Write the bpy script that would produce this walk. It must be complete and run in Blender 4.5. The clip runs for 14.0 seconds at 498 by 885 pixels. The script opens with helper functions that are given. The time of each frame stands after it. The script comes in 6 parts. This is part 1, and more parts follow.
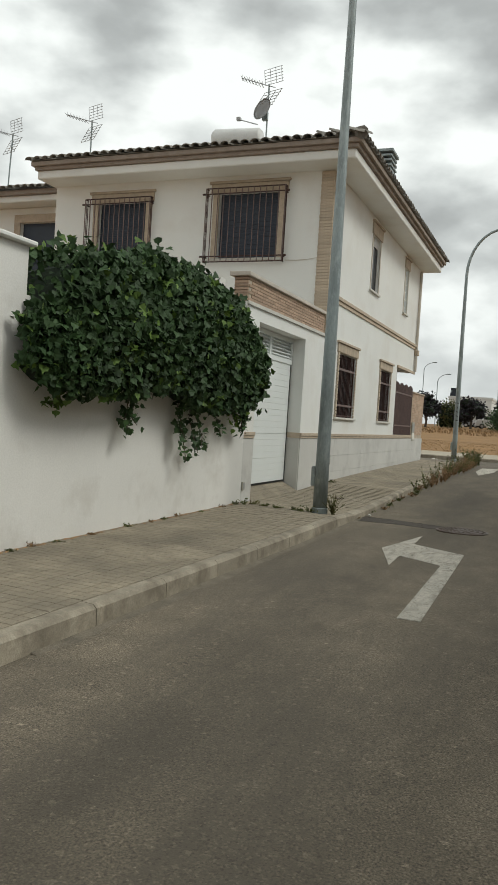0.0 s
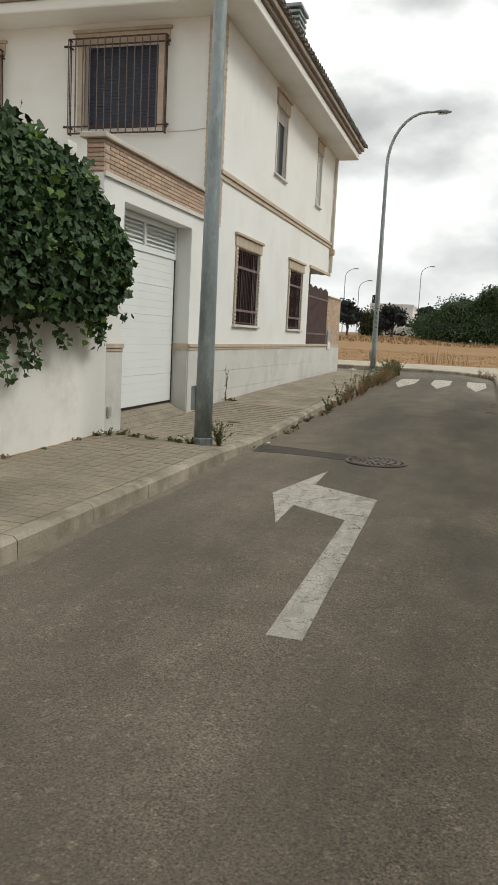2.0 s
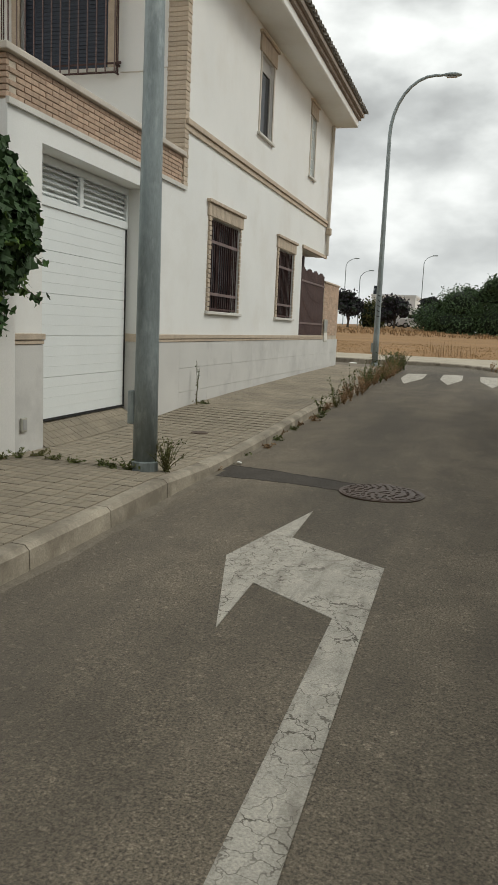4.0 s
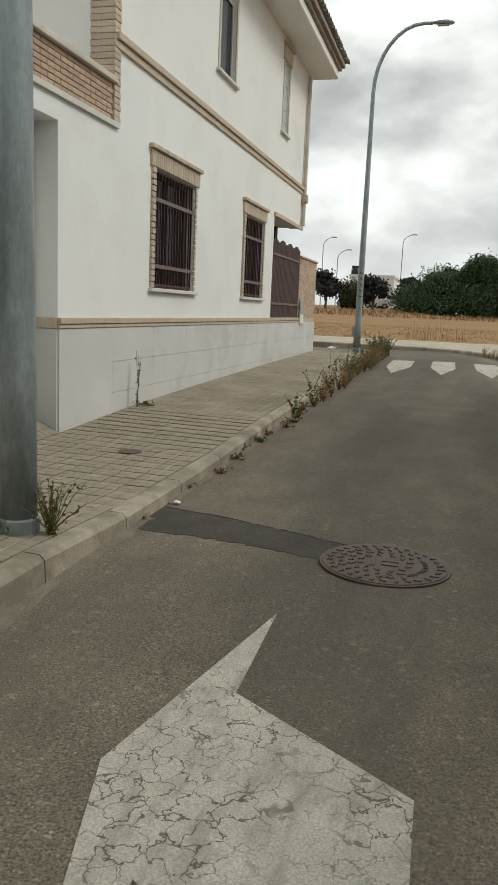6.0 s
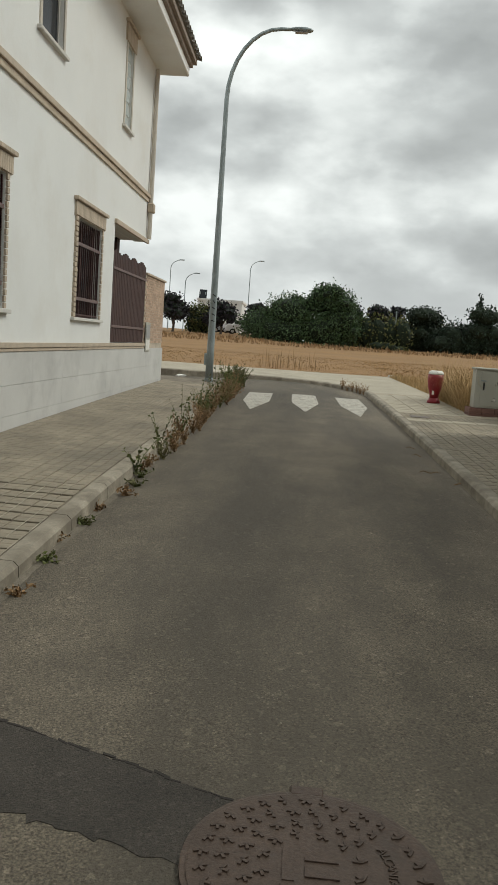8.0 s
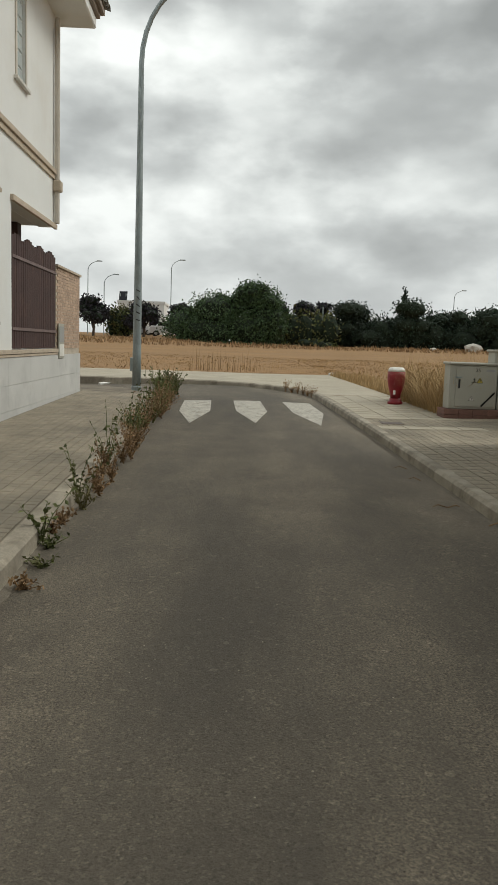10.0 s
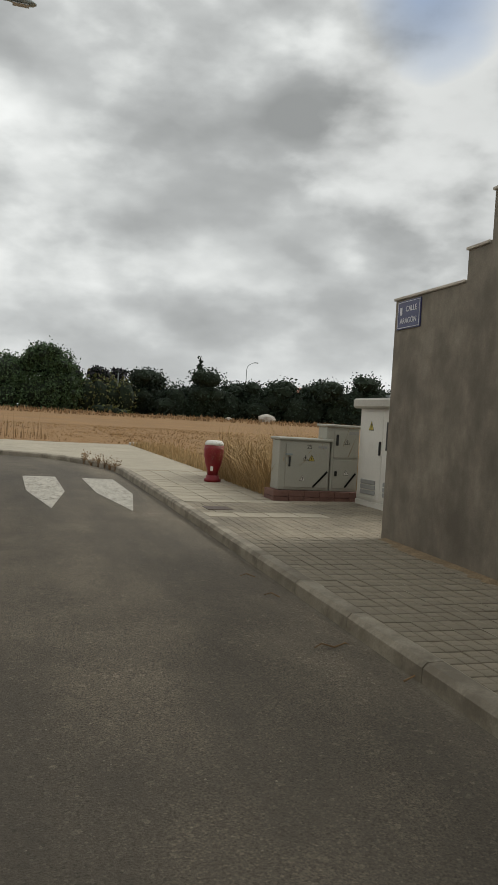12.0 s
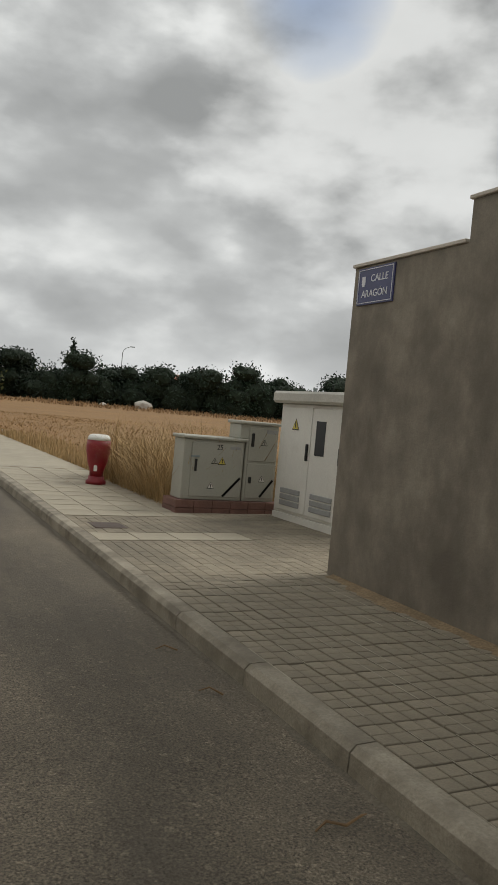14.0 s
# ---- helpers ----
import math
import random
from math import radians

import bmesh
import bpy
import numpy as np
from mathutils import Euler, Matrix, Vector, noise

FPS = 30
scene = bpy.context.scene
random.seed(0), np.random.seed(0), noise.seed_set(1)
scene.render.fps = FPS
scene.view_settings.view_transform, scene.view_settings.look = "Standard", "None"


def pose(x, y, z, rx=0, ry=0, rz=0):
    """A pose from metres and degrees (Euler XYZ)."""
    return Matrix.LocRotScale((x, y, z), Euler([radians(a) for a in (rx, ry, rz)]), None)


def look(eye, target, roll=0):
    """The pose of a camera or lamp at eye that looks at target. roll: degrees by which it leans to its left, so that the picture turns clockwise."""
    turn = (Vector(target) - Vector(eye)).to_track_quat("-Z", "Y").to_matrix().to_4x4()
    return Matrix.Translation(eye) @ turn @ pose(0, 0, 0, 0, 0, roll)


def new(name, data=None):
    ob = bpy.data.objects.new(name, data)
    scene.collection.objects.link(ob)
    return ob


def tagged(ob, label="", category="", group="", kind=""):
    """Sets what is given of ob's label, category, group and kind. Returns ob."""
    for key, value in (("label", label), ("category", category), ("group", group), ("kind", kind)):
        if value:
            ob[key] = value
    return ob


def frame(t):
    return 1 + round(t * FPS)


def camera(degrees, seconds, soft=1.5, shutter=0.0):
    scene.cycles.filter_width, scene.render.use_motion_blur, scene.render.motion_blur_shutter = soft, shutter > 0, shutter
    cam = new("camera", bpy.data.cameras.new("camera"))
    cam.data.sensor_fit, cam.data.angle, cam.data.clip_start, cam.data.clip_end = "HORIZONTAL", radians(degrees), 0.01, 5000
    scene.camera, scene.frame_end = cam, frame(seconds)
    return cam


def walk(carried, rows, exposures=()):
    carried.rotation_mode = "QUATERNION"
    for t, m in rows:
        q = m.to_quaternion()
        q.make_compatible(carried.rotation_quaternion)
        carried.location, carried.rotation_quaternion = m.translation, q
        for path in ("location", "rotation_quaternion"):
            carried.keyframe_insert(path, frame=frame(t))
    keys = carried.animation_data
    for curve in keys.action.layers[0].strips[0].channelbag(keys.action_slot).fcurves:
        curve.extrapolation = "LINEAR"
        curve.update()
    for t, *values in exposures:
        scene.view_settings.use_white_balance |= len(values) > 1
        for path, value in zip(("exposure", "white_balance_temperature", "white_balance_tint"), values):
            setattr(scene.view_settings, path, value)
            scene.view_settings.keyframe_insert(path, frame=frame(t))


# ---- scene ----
cam = camera(35.5, 14.0, soft=1.0)
PATH = [
    (0, (-0.007, -0.054, 1.518), (-0.754, 1.8, 1.457), 3.6),
    (0.5, (-0.072, 0.66, 1.516), (-0.662, 2.567, 1.388), 4.0),
    (1, (-0.141, 1.265, 1.517), (-0.715, 3.16, 1.235), 3.0),
    (1.5, (-0.166, 1.898, 1.496), (-0.749, 3.789, 1.207), 2.8),
    (2, (-0.222, 2.5, 1.514), (-0.771, 4.403, 1.237), 2.8),
    (2.5, (-0.259, 3.153, 1.507), (-0.756, 5.079, 1.294), 3.4),
    (5, (-0.815, 6.369, 1.442), (-1.423, 8.243, 1.099), 2.7),
    (5.5, (-0.911, 7.006, 1.447), (-1.523, 8.879, 1.101), 3.6),
    (6, (-1.033, 7.596, 1.47), (-1.526, 9.504, 1.131), 2.5),
    (6.5, (-1.133, 8.206, 1.489), (-1.575, 10.13, 1.166), 2.3),
    (7, (-1.274, 8.814, 1.507), (-1.581, 10.779, 1.291), 3.8),
    (7.5, (-1.362, 9.482, 1.488), (-1.622, 11.448, 1.229), 3.8),
    (8, (-1.479, 9.977, 1.523), (-1.592, 11.956, 1.263), 4.1),
    (10.5, (-1.887, 12.976, 1.48), (-1.696, 14.952, 1.236), 0.56),
    (11, (-1.907, 13.456, 1.498), (-1.52, 15.416, 1.404), 0.81),
    (11.5, (-1.887, 14.067, 1.498), (-1.468, 16.02, 1.396), 2.0),
    (12, (-1.856, 14.57, 1.512), (-1.268, 16.481, 1.458), 3.47),
    (12.5, (-1.784, 15.139, 1.525), (-1.188, 17.045, 1.425), 3.69),
    (13, (-1.733, 15.641, 1.537), (-1.058, 17.518, 1.392), 4.35),
    (13.5, (-1.617, 16.208, 1.561), (-0.85, 18.052, 1.45), 4.58),
    (14, (-1.533, 16.698, 1.579), (-0.64, 18.487, 1.517), 5.23),
]
walk(cam, [(t, look(eye, target, roll)) for t, eye, target, roll in PATH],
     exposures=[(0.0, 0.05, 6450, 4), (0.5, 0.15, 6450, 5), (1.0, 0.4, 6500, 6), (1.5, 0.2, 6500, 7), (2.0, 0.35, 6550, 7), (2.5, 0.0, 6500, 6), (5.0, 0.14, 6500, 6), (5.5, 0.15, 6500, 6), (6.0, 0.18, 6500, 5), (6.5, 0.12, 6450, 4), (7.0, -0.1, 6450, 4), (7.5, 0.15, 6450, 4), (8.0, 0.08, 6450, 4), (10.5, 0.03, 6500, 5), (11.0, -0.1, 6500, 5), (12.0, -0.08, 6500, 7), (13.0, 0.04, 6550, 7), (14.0, -0.1, 6550, 8)])

# ---- world and sun ----
SUN_EL, SUN_AZ = 48.0, 80.0          # degrees: height, and turn from +y towards +x
world = bpy.data.worlds.new("overcast_sky")
scene.world = world
world.use_nodes = True
wt = world.node_tree
wt.nodes.clear()


def wnode(kind, **values):
    n = wt.nodes.new(kind)
    for k, v in values.items():
        n.inputs[k].default_value = v
    return n


def wmath(op, a, b=None, c=None):
    n = wt.nodes.new("ShaderNodeMath")
    n.operation = op
    for i, v in enumerate((a, b, c)):
        if v is None:
            continue
        if isinstance(v, (int, float)):
            n.inputs[i].default_value = v
        else:
            wt.links.new(v, n.inputs[i])
    return n.outputs[0]


def wramp(fac, stops):
    n = wt.nodes.new("ShaderNodeValToRGB")
    while len(n.color_ramp.elements) < len(stops):
        n.color_ramp.elements.new(0.5)
    for e, (p, c) in zip(n.color_ramp.elements, stops):
        e.position, e.color = p, (*c, 1)
    wt.links.new(fac, n.inputs[0])
    return n.outputs[0]


wcoord = wt.nodes.new("ShaderNodeTexCoord")
wsep = wt.nodes.new("ShaderNodeSeparateXYZ")
wt.links.new(wcoord.outputs["Generated"], wsep.inputs[0])
sky = wt.nodes.new("ShaderNodeTexSky")
sky.sky_type, sky.sun_disc = "NISHITA", False
sky.sun_elevation, sky.sun_rotation = radians(SUN_EL), radians(SUN_AZ)
blue = wt.nodes.new("ShaderNodeVectorMath")
blue.operation = "SCALE"
blue.inputs["Scale"].default_value = 0.11
wt.links.new(sky.outputs[0], blue.inputs[0])
# heaped clouds, flattened towards the horizon
wscale = wt.nodes.new("ShaderNodeVectorMath")
wscale.operation = "MULTIPLY"
wscale.inputs[1].default_value = (1.0, 1.0, 1.9)
wt.links.new(wcoord.outputs["Generated"], wscale.inputs[0])
wshift = wt.nodes.new("ShaderNodeVectorMath")
wshift.operation = "ADD"
wshift.inputs[1].default_value = (2.3, 1.1, 5.3)
wt.links.new(wscale.outputs[0], wshift.inputs[0])


def wnoise(scale, detail, rough, distort=0.0):
    n = wnode("ShaderNodeTexNoise", Scale=scale, Detail=detail, Roughness=rough, Distortion=distort)
    wt.links.new(wshift.outputs[0], n.inputs["Vector"])
    return n.outputs["Fac"]


def wmix(fac, a, b):
    n = wt.nodes.new("ShaderNodeMix")
    n.data_type = "RGBA"
    wt.links.new(fac, n.inputs[0])
    for k, v in ((6, a), (7, b)):
        if isinstance(v, tuple):
            n.inputs[k].default_value = (*v, 1)
        else:
            wt.links.new(v, n.inputs[k])
    return n.outputs[2]


big = wnoise(2.9, 4.0, 0.45)
heap = wnoise(7.0, 7.0, 0.48)
mixed = wmath("ADD", wmath("MULTIPLY", big, 0.55), wmath("MULTIPLY", heap, 0.45))
# the cover thins out towards the west
mixed = wmath("SUBTRACT", mixed, wmath("MULTIPLY", wsep.outputs[0], 0.06))


def towards(direction, wobble):
    n = wt.nodes.new("ShaderNodeVectorMath")
    n.operation = "DOT_PRODUCT"
    n.inputs[1].default_value = direction
    wt.links.new(wcoord.outputs["Generated"], n.inputs[0])
    return wmath("ADD", n.outputs["Value"], wmath("MULTIPLY", wmath("SUBTRACT", heap, 0.5), wobble))


# one heavy grey cloud to the north
shade = wramp(towards((0.21, 0.89, 0.405), 0.08), [(0.972, (0, 0, 0)), (0.992, (1, 1, 1))])
mixed = wmath("SUBTRACT", mixed, wmath("MULTIPLY", shade, 0.045))
cloud = wramp(mixed, [(0.35, (0.33, 0.337, 0.34)), (0.45, (0.46, 0.468, 0.472)), (0.50, (0.585, 0.595, 0.598)), (0.53, (0.70, 0.71, 0.71)), (0.60, (0.98, 0.985, 0.98))])
# a sunlit cloud to the north-east, and one small blue rift beside it
lit = wmix(wramp(towards((0.515, 0.765, 0.388), 0.09), [(0.975, (0, 0, 0)), (0.998, (0.62, 0.62, 0.62))]), cloud, (0.97, 0.975, 0.97))
open_sky = wmix(wramp(towards((0.419, 0.773, 0.476), 0.006), [(0.99945, (0, 0, 0)), (0.99995, (0.8, 0.8, 0.8))]), lit, blue.outputs[0])
# pale band above the horizon
band = wramp(wsep.outputs[2], [(0.0, (0.75, 0.75, 0.75)), (0.10, (0.2, 0.2, 0.2)), (0.25, (0, 0, 0))])
whole = wmix(band, open_sky, (0.66, 0.67, 0.68))
wback = wnode("ShaderNodeBackground", Strength=1.0)
wt.links.new(whole, wback.inputs[0])
wout = wt.nodes.new("ShaderNodeOutputWorld")
wt.links.new(wback.outputs[0], wout.inputs[0])

sun_data = bpy.data.lights.new("sun", "SUN")
sun_data.energy, sun_data.angle, sun_data.color = 1.5, radians(24), (1.0, 0.97, 0.92)
sun = new("sun", sun_data)
sx, sy = math.sin(radians(SUN_AZ)), math.cos(radians(SUN_AZ))
sun.matrix_basis = look((60 * sx, 60 * sy, 60 * math.tan(radians(SUN_EL))), (0, 0, 0))

# ---- materials ----
def material(name, colour, rough=0.8, scale=6.0, vary=0.15, fine=60.0, fine_vary=0.08, bump=0.15, bump_scale=None, metal=0.0,
             stain=None, stain_scale=1.2, stain_at=(0.55, 0.75), spec=0.5, random_vary=0.0, stretch=(1, 1, 1), stain_stretch=(1, 1, 1), cracks=None):
    """Base colour with cloudy and fine variation, a stain colour in patches, and fine relief."""
    m = bpy.data.materials.new(name)
    m.use_nodes = True
    t = m.node_tree
    b = t.nodes["Principled BSDF"]
    b.inputs["Roughness"].default_value, b.inputs["Metallic"].default_value = rough, metal
    b.inputs["Specular IOR Level"].default_value = spec
    co = t.nodes.new("ShaderNodeTexCoord")
    mp = t.nodes.new("ShaderNodeMapping")
    mp.inputs["Scale"].default_value = stretch
    t.links.new(co.outputs["Object"], mp.inputs[0])

    ms = t.nodes.new("ShaderNodeMapping")
    ms.inputs["Scale"].default_value = stain_stretch
    t.links.new(co.outputs["Object"], ms.inputs[0])

    def noise_tex(s, d=4.0, r=0.6, where=None):
        n = t.nodes.new("ShaderNodeTexNoise")
        n.inputs["Scale"].default_value, n.inputs["Detail"].default_value, n.inputs["Roughness"].default_value = s, d, r
        t.links.new((where or mp).outputs[0], n.inputs["Vector"])
        return n.outputs["Fac"]

    def remap(f, lo, hi, a=0.3, z=0.7):
        n = t.nodes.new("ShaderNodeMapRange")
        for i, v in zip((1, 2, 3, 4), (a, z, lo, hi)):
            n.inputs[i].default_value = v
        t.links.new(f, n.inputs[0])
        return n.outputs[0]

    def times(p, q):
        n = t.nodes.new("ShaderNodeMath")
        n.operation = "MULTIPLY"
        t.links.new(p, n.inputs[0])
        t.links.new(q, n.inputs[1])
        return n.outputs[0]

    v = times(remap(noise_tex(scale), 1 - vary, 1 + vary), remap(noise_tex(fine, 3.0, 0.7), 1 - fine_vary, 1 + fine_vary))
    if random_vary:
        oi = t.nodes.new("ShaderNodeObjectInfo")
        v = times(v, remap(oi.outputs["Random"], 1 - random_vary, 1 + random_vary, 0, 1))
        gi = t.nodes.new("ShaderNodeNewGeometry")
        v = times(v, remap(gi.outputs["Random Per Island"], 1 - random_vary, 1 + random_vary, 0, 1))
    col = t.nodes.new("ShaderNodeVectorMath")
    col.operation = "SCALE"
    col.inputs[0].default_value = colour
    t.links.new(v, col.inputs["Scale"])
    res = col.outputs[0]
    if stain:
        mx = t.nodes.new("ShaderNodeMix")
        mx.data_type = "RGBA"
        t.links.new(remap(noise_tex(stain_scale, 6.0, 0.65, ms), 0, 1, *stain_at), mx.inputs[0])
        t.links.new(res, mx.inputs[6])
        mx.inputs[7].default_value = (*stain, 1)
        res = mx.outputs[2]
    if cracks:
        crack_scale, crack_width, crack_colour = cracks
        wob = t.nodes.new("ShaderNodeTexNoise")
        wob.inputs["Scale"].default_value, wob.inputs["Detail"].default_value = crack_scale * 1.5, 3.0
        t.links.new(co.outputs["Object"], wob.inputs["Vector"])
        shift = t.nodes.new("ShaderNodeVectorMath")
        shift.operation = "MULTIPLY_ADD"
        t.links.new(wob.outputs["Color"], shift.inputs[0])
        shift.inputs[1].default_value = (0.12, 0.12, 0.0)
        t.links.new(co.outputs["Object"], shift.inputs[2])
        vor = t.nodes.new("ShaderNodeTexVoronoi")
        vor.feature = "DISTANCE_TO_EDGE"
        vor.inputs["Scale"].default_value = crack_scale
        t.links.new(shift.outputs[0], vor.inputs["Vector"])
        mk = t.nodes.new("ShaderNodeMix")
        mk.data_type = "RGBA"
        t.links.new(times(remap(vor.outputs["Distance"], 1, 0, crack_width * 0.4, crack_width), remap(noise_tex(2.0), 0.25, 1, 0.40, 0.55)), mk.inputs[0])
        t.links.new(res, mk.inputs[6])
        mk.inputs[7].default_value = (*crack_colour, 1)
        res = mk.outputs[2]
    t.links.new(res, b.inputs["Base Color"])
    if bump:
        bp = t.nodes.new("ShaderNodeBump")
        bp.inputs["Strength"].default_value, bp.inputs["Distance"].default_value = bump, 0.01
        t.links.new(noise_tex(bump_scale or fine, 4.0, 0.65), bp.inputs["Height"])
        t.links.new(bp.outputs[0], b.inputs["Normal"])
    return m


def leaf_material(name, colour, second):
    m = material(name, colour, 0.62, 1.5, 0.2, 8, 0.15, 0, random_vary=0.35, stain=second, stain_scale=1.8, stain_at=(0.5, 0.7))
    m.node_tree.nodes["Principled BSDF"].inputs["Specular IOR Level"].default_value = 0.3
    return m


ASPHALT = material("asphalt", (0.142, 0.119, 0.087), 0.92, 2.2, 0.18, 95, 0.72, 0.9, 120, stain=(0.093, 0.079, 0.060), stain_scale=0.8, stain_at=(0.40, 0.62), stain_stretch=(1.1, 0.28, 1))


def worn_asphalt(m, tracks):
    """Pale and dark stones of the aggregate, and two darker wheel tracks along the lane. With tracks, the colour also
    varies broadly with x and y.
    """
    t = m.node_tree
    b = t.nodes["Principled BSDF"]
    base = b.inputs["Base Color"].links[0].from_socket
    co = t.nodes.new("ShaderNodeTexCoord")

    def mapped(f, a, z, lo, hi):
        n = t.nodes.new("ShaderNodeMapRange")
        for i, v in zip((1, 2, 3, 4), (a, z, lo, hi)):
            n.inputs[i].default_value = v
        t.links.new(f, n.inputs[0])
        return n.outputs[0]

    def calc(op, p, q):
        n = t.nodes.new("ShaderNodeMath")
        n.operation = op
        for i, v in enumerate((p, q)):
            if isinstance(v, (int, float)):
                n.inputs[i].default_value = v
            else:
                t.links.new(v, n.inputs[i])
        return n.outputs[0]

    def stones(size):
        v = t.nodes.new("ShaderNodeTexVoronoi")
        v.inputs["Scale"].default_value = size
        t.links.new(co.outputs["Object"], v.inputs["Vector"])
        sep = t.nodes.new("ShaderNodeSeparateColor")
        t.links.new(v.outputs["Color"], sep.inputs[0])
        return sep.outputs[0], sep.outputs[1]

    one, two = stones(105)
    big, _ = stones(38)
    gain = calc("MULTIPLY", mapped(one, 0.80, 1.0, 0.98, 1.4), mapped(two, 0.0, 0.25, 0.70, 1.0))
    gain = calc("MULTIPLY", gain, mapped(big, 0.97, 1.0, 1.0, 1.5))
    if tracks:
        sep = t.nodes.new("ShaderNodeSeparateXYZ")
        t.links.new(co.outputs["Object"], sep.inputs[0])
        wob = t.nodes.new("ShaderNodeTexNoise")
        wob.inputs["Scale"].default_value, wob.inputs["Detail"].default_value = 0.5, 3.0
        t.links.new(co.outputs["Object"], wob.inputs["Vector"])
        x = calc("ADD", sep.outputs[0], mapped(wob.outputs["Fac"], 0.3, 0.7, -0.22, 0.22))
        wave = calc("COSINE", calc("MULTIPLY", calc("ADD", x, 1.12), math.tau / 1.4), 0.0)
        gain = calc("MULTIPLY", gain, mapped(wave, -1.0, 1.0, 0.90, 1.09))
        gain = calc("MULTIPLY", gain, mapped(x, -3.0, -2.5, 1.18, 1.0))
        # paler below y = 9, darker beyond 17, and paler towards the right kerb
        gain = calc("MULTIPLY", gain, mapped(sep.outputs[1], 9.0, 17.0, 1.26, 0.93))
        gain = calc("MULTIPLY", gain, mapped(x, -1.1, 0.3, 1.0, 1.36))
    sc = t.nodes.new("ShaderNodeVectorMath")
    sc.operation = "SCALE"
    t.links.new(base, sc.inputs[0])
    t.links.new(gain, sc.inputs["Scale"])
    t.links.new(sc.outputs[0], b.inputs["Base Color"])


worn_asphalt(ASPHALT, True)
ASPHALT_PATCH = material("asphalt_patch", (0.062, 0.053, 0.043), 0.92, 3, 0.2, 120, 0.35, 1.0, 140)
worn_asphalt(ASPHALT_PATCH, False)
DUST = material("gutter_dust", (0.165, 0.142, 0.108), 0.95, 4, 0.25, 80, 0.3, 0.6)
ROAD_PAINT = material("road_paint", (0.47, 0.44, 0.375), 0.8, 5, 0.14, 110, 0.30, 0.7, stain=(0.25, 0.225, 0.185), stain_scale=4, stain_at=(0.48, 0.74), stain_stretch=(2.6, 0.7, 1), cracks=(11.0, 0.030, (0.12, 0.105, 0.08)))
KERB = material("kerb_concrete", (0.33, 0.29, 0.225), 0.9, 3, 0.2, 70, 0.18, 0.5, stain=(0.20, 0.172, 0.13), stain_scale=2.5, stain_at=(0.45, 0.62), random_vary=0.07)
PAVING = material("paving_tile", (0.31, 0.265, 0.195), 0.9, 1.2, 0.16, 80, 0.2, 0.4, stain=(0.185, 0.16, 0.12), stain_scale=1.1, stain_at=(0.42, 0.66), random_vary=0.09)
PAVING_PALE = material("paving_tile_pale", (0.38, 0.335, 0.255), 0.9, 1.2, 0.14, 80, 0.15, 0.35, stain=(0.30, 0.27, 0.21), stain_scale=1.5, random_vary=0.06)
JOINT = material("joint_sand", (0.19, 0.16, 0.118), 1.0, 3, 0.3, 90, 0.2, 0.3)
JOINT_DARK = material("crack_dirt", (0.035, 0.030, 0.025), 1.0, 3, 0.3, 90, 0.2, 0.3)
SAND = material("sandy_soil", (0.27, 0.195, 0.115), 0.97, 5, 0.25, 60, 0.3, 0.7)
PALE_JOINT = material("pale_joint", (0.40, 0.36, 0.28), 1.0, 3, 0.3, 90, 0.2, 0.3)
RENDER = material("white_render", (0.775, 0.775, 0.745), 0.9, 0.7, 0.03, 90, 0.03, 0.25, 110, stain=(0.70, 0.68, 0.63), stain_scale=0.8, stain_at=(0.5, 0.8))
GARDEN_RENDER = material("old_white_render", (0.78, 0.765, 0.73), 0.92, 0.8, 0.05, 60, 0.05, 0.22, 45, stain=(0.60, 0.57, 0.52), stain_scale=1.1, stain_at=(0.55, 0.8))
PLINTH = material("plinth_slab", (0.58, 0.57, 0.54), 0.7, 1.0, 0.07, 60, 0.05, 0.15, stain=(0.45, 0.44, 0.42), stain_scale=1.4, stain_at=(0.5, 0.75))
BRICK = material("buff_brick", (0.43, 0.31, 0.225), 0.88, 8, 0.14, 60, 0.12, 0.5, random_vary=0.16)
BRICK_PALE = material("pale_buff_brick", (0.49, 0.405, 0.31), 0.88, 8, 0.12, 60, 0.1, 0.4, random_vary=0.10)
MORTAR = material("mortar", (0.50, 0.43, 0.34), 0.95, 4, 0.15, 80, 0.1, 0.3)
COPING = material("coping_stone", (0.55, 0.50, 0.43), 0.85, 2, 0.12, 60, 0.08, 0.2)
STONE_SILL = material("sill_stone", (0.62, 0.60, 0.55), 0.8, 2, 0.1, 60, 0.08, 0.2)
GARAGE_WHITE = material("white_door_enamel", (0.76, 0.79, 0.775), 0.45, 1.0, 0.03, 40, 0.02, 0.05)
IRON = material("brown_iron", (0.055, 0.026, 0.022), 0.75, 5, 0.2, 40, 0.1, 0.1, stain=(0.10, 0.05, 0.035), stain_scale=3)
IRON_FLAT = material("brown_flat_bar", (0.16, 0.11, 0.10), 0.55, 5, 0.2, 40, 0.1, 0.1)
SHUTTER = material("dark_blue_shutter", (0.020, 0.028, 0.045), 0.5, 3, 0.15, 40, 0.1, 0.05)
SHUTTER_BROWN = material("dark_brown_shutter", (0.05, 0.026, 0.022), 0.55, 3, 0.15, 40, 0.1, 0.05)
DARK = material("dark_interior", (0.03, 0.03, 0.032), 0.9, 2, 0.2, 30, 0.1, 0)
ALU = material("window_frame_paint", (0.45, 0.43, 0.40), 0.5, 2, 0.05, 40, 0.05, 0)
ROOF_TILE = material("weathered_roof_tile", (0.25, 0.235, 0.21), 0.9, 6, 0.25, 50, 0.2, 0.5, stain=(0.14, 0.13, 0.11), stain_scale=3, random_vary=0.2)
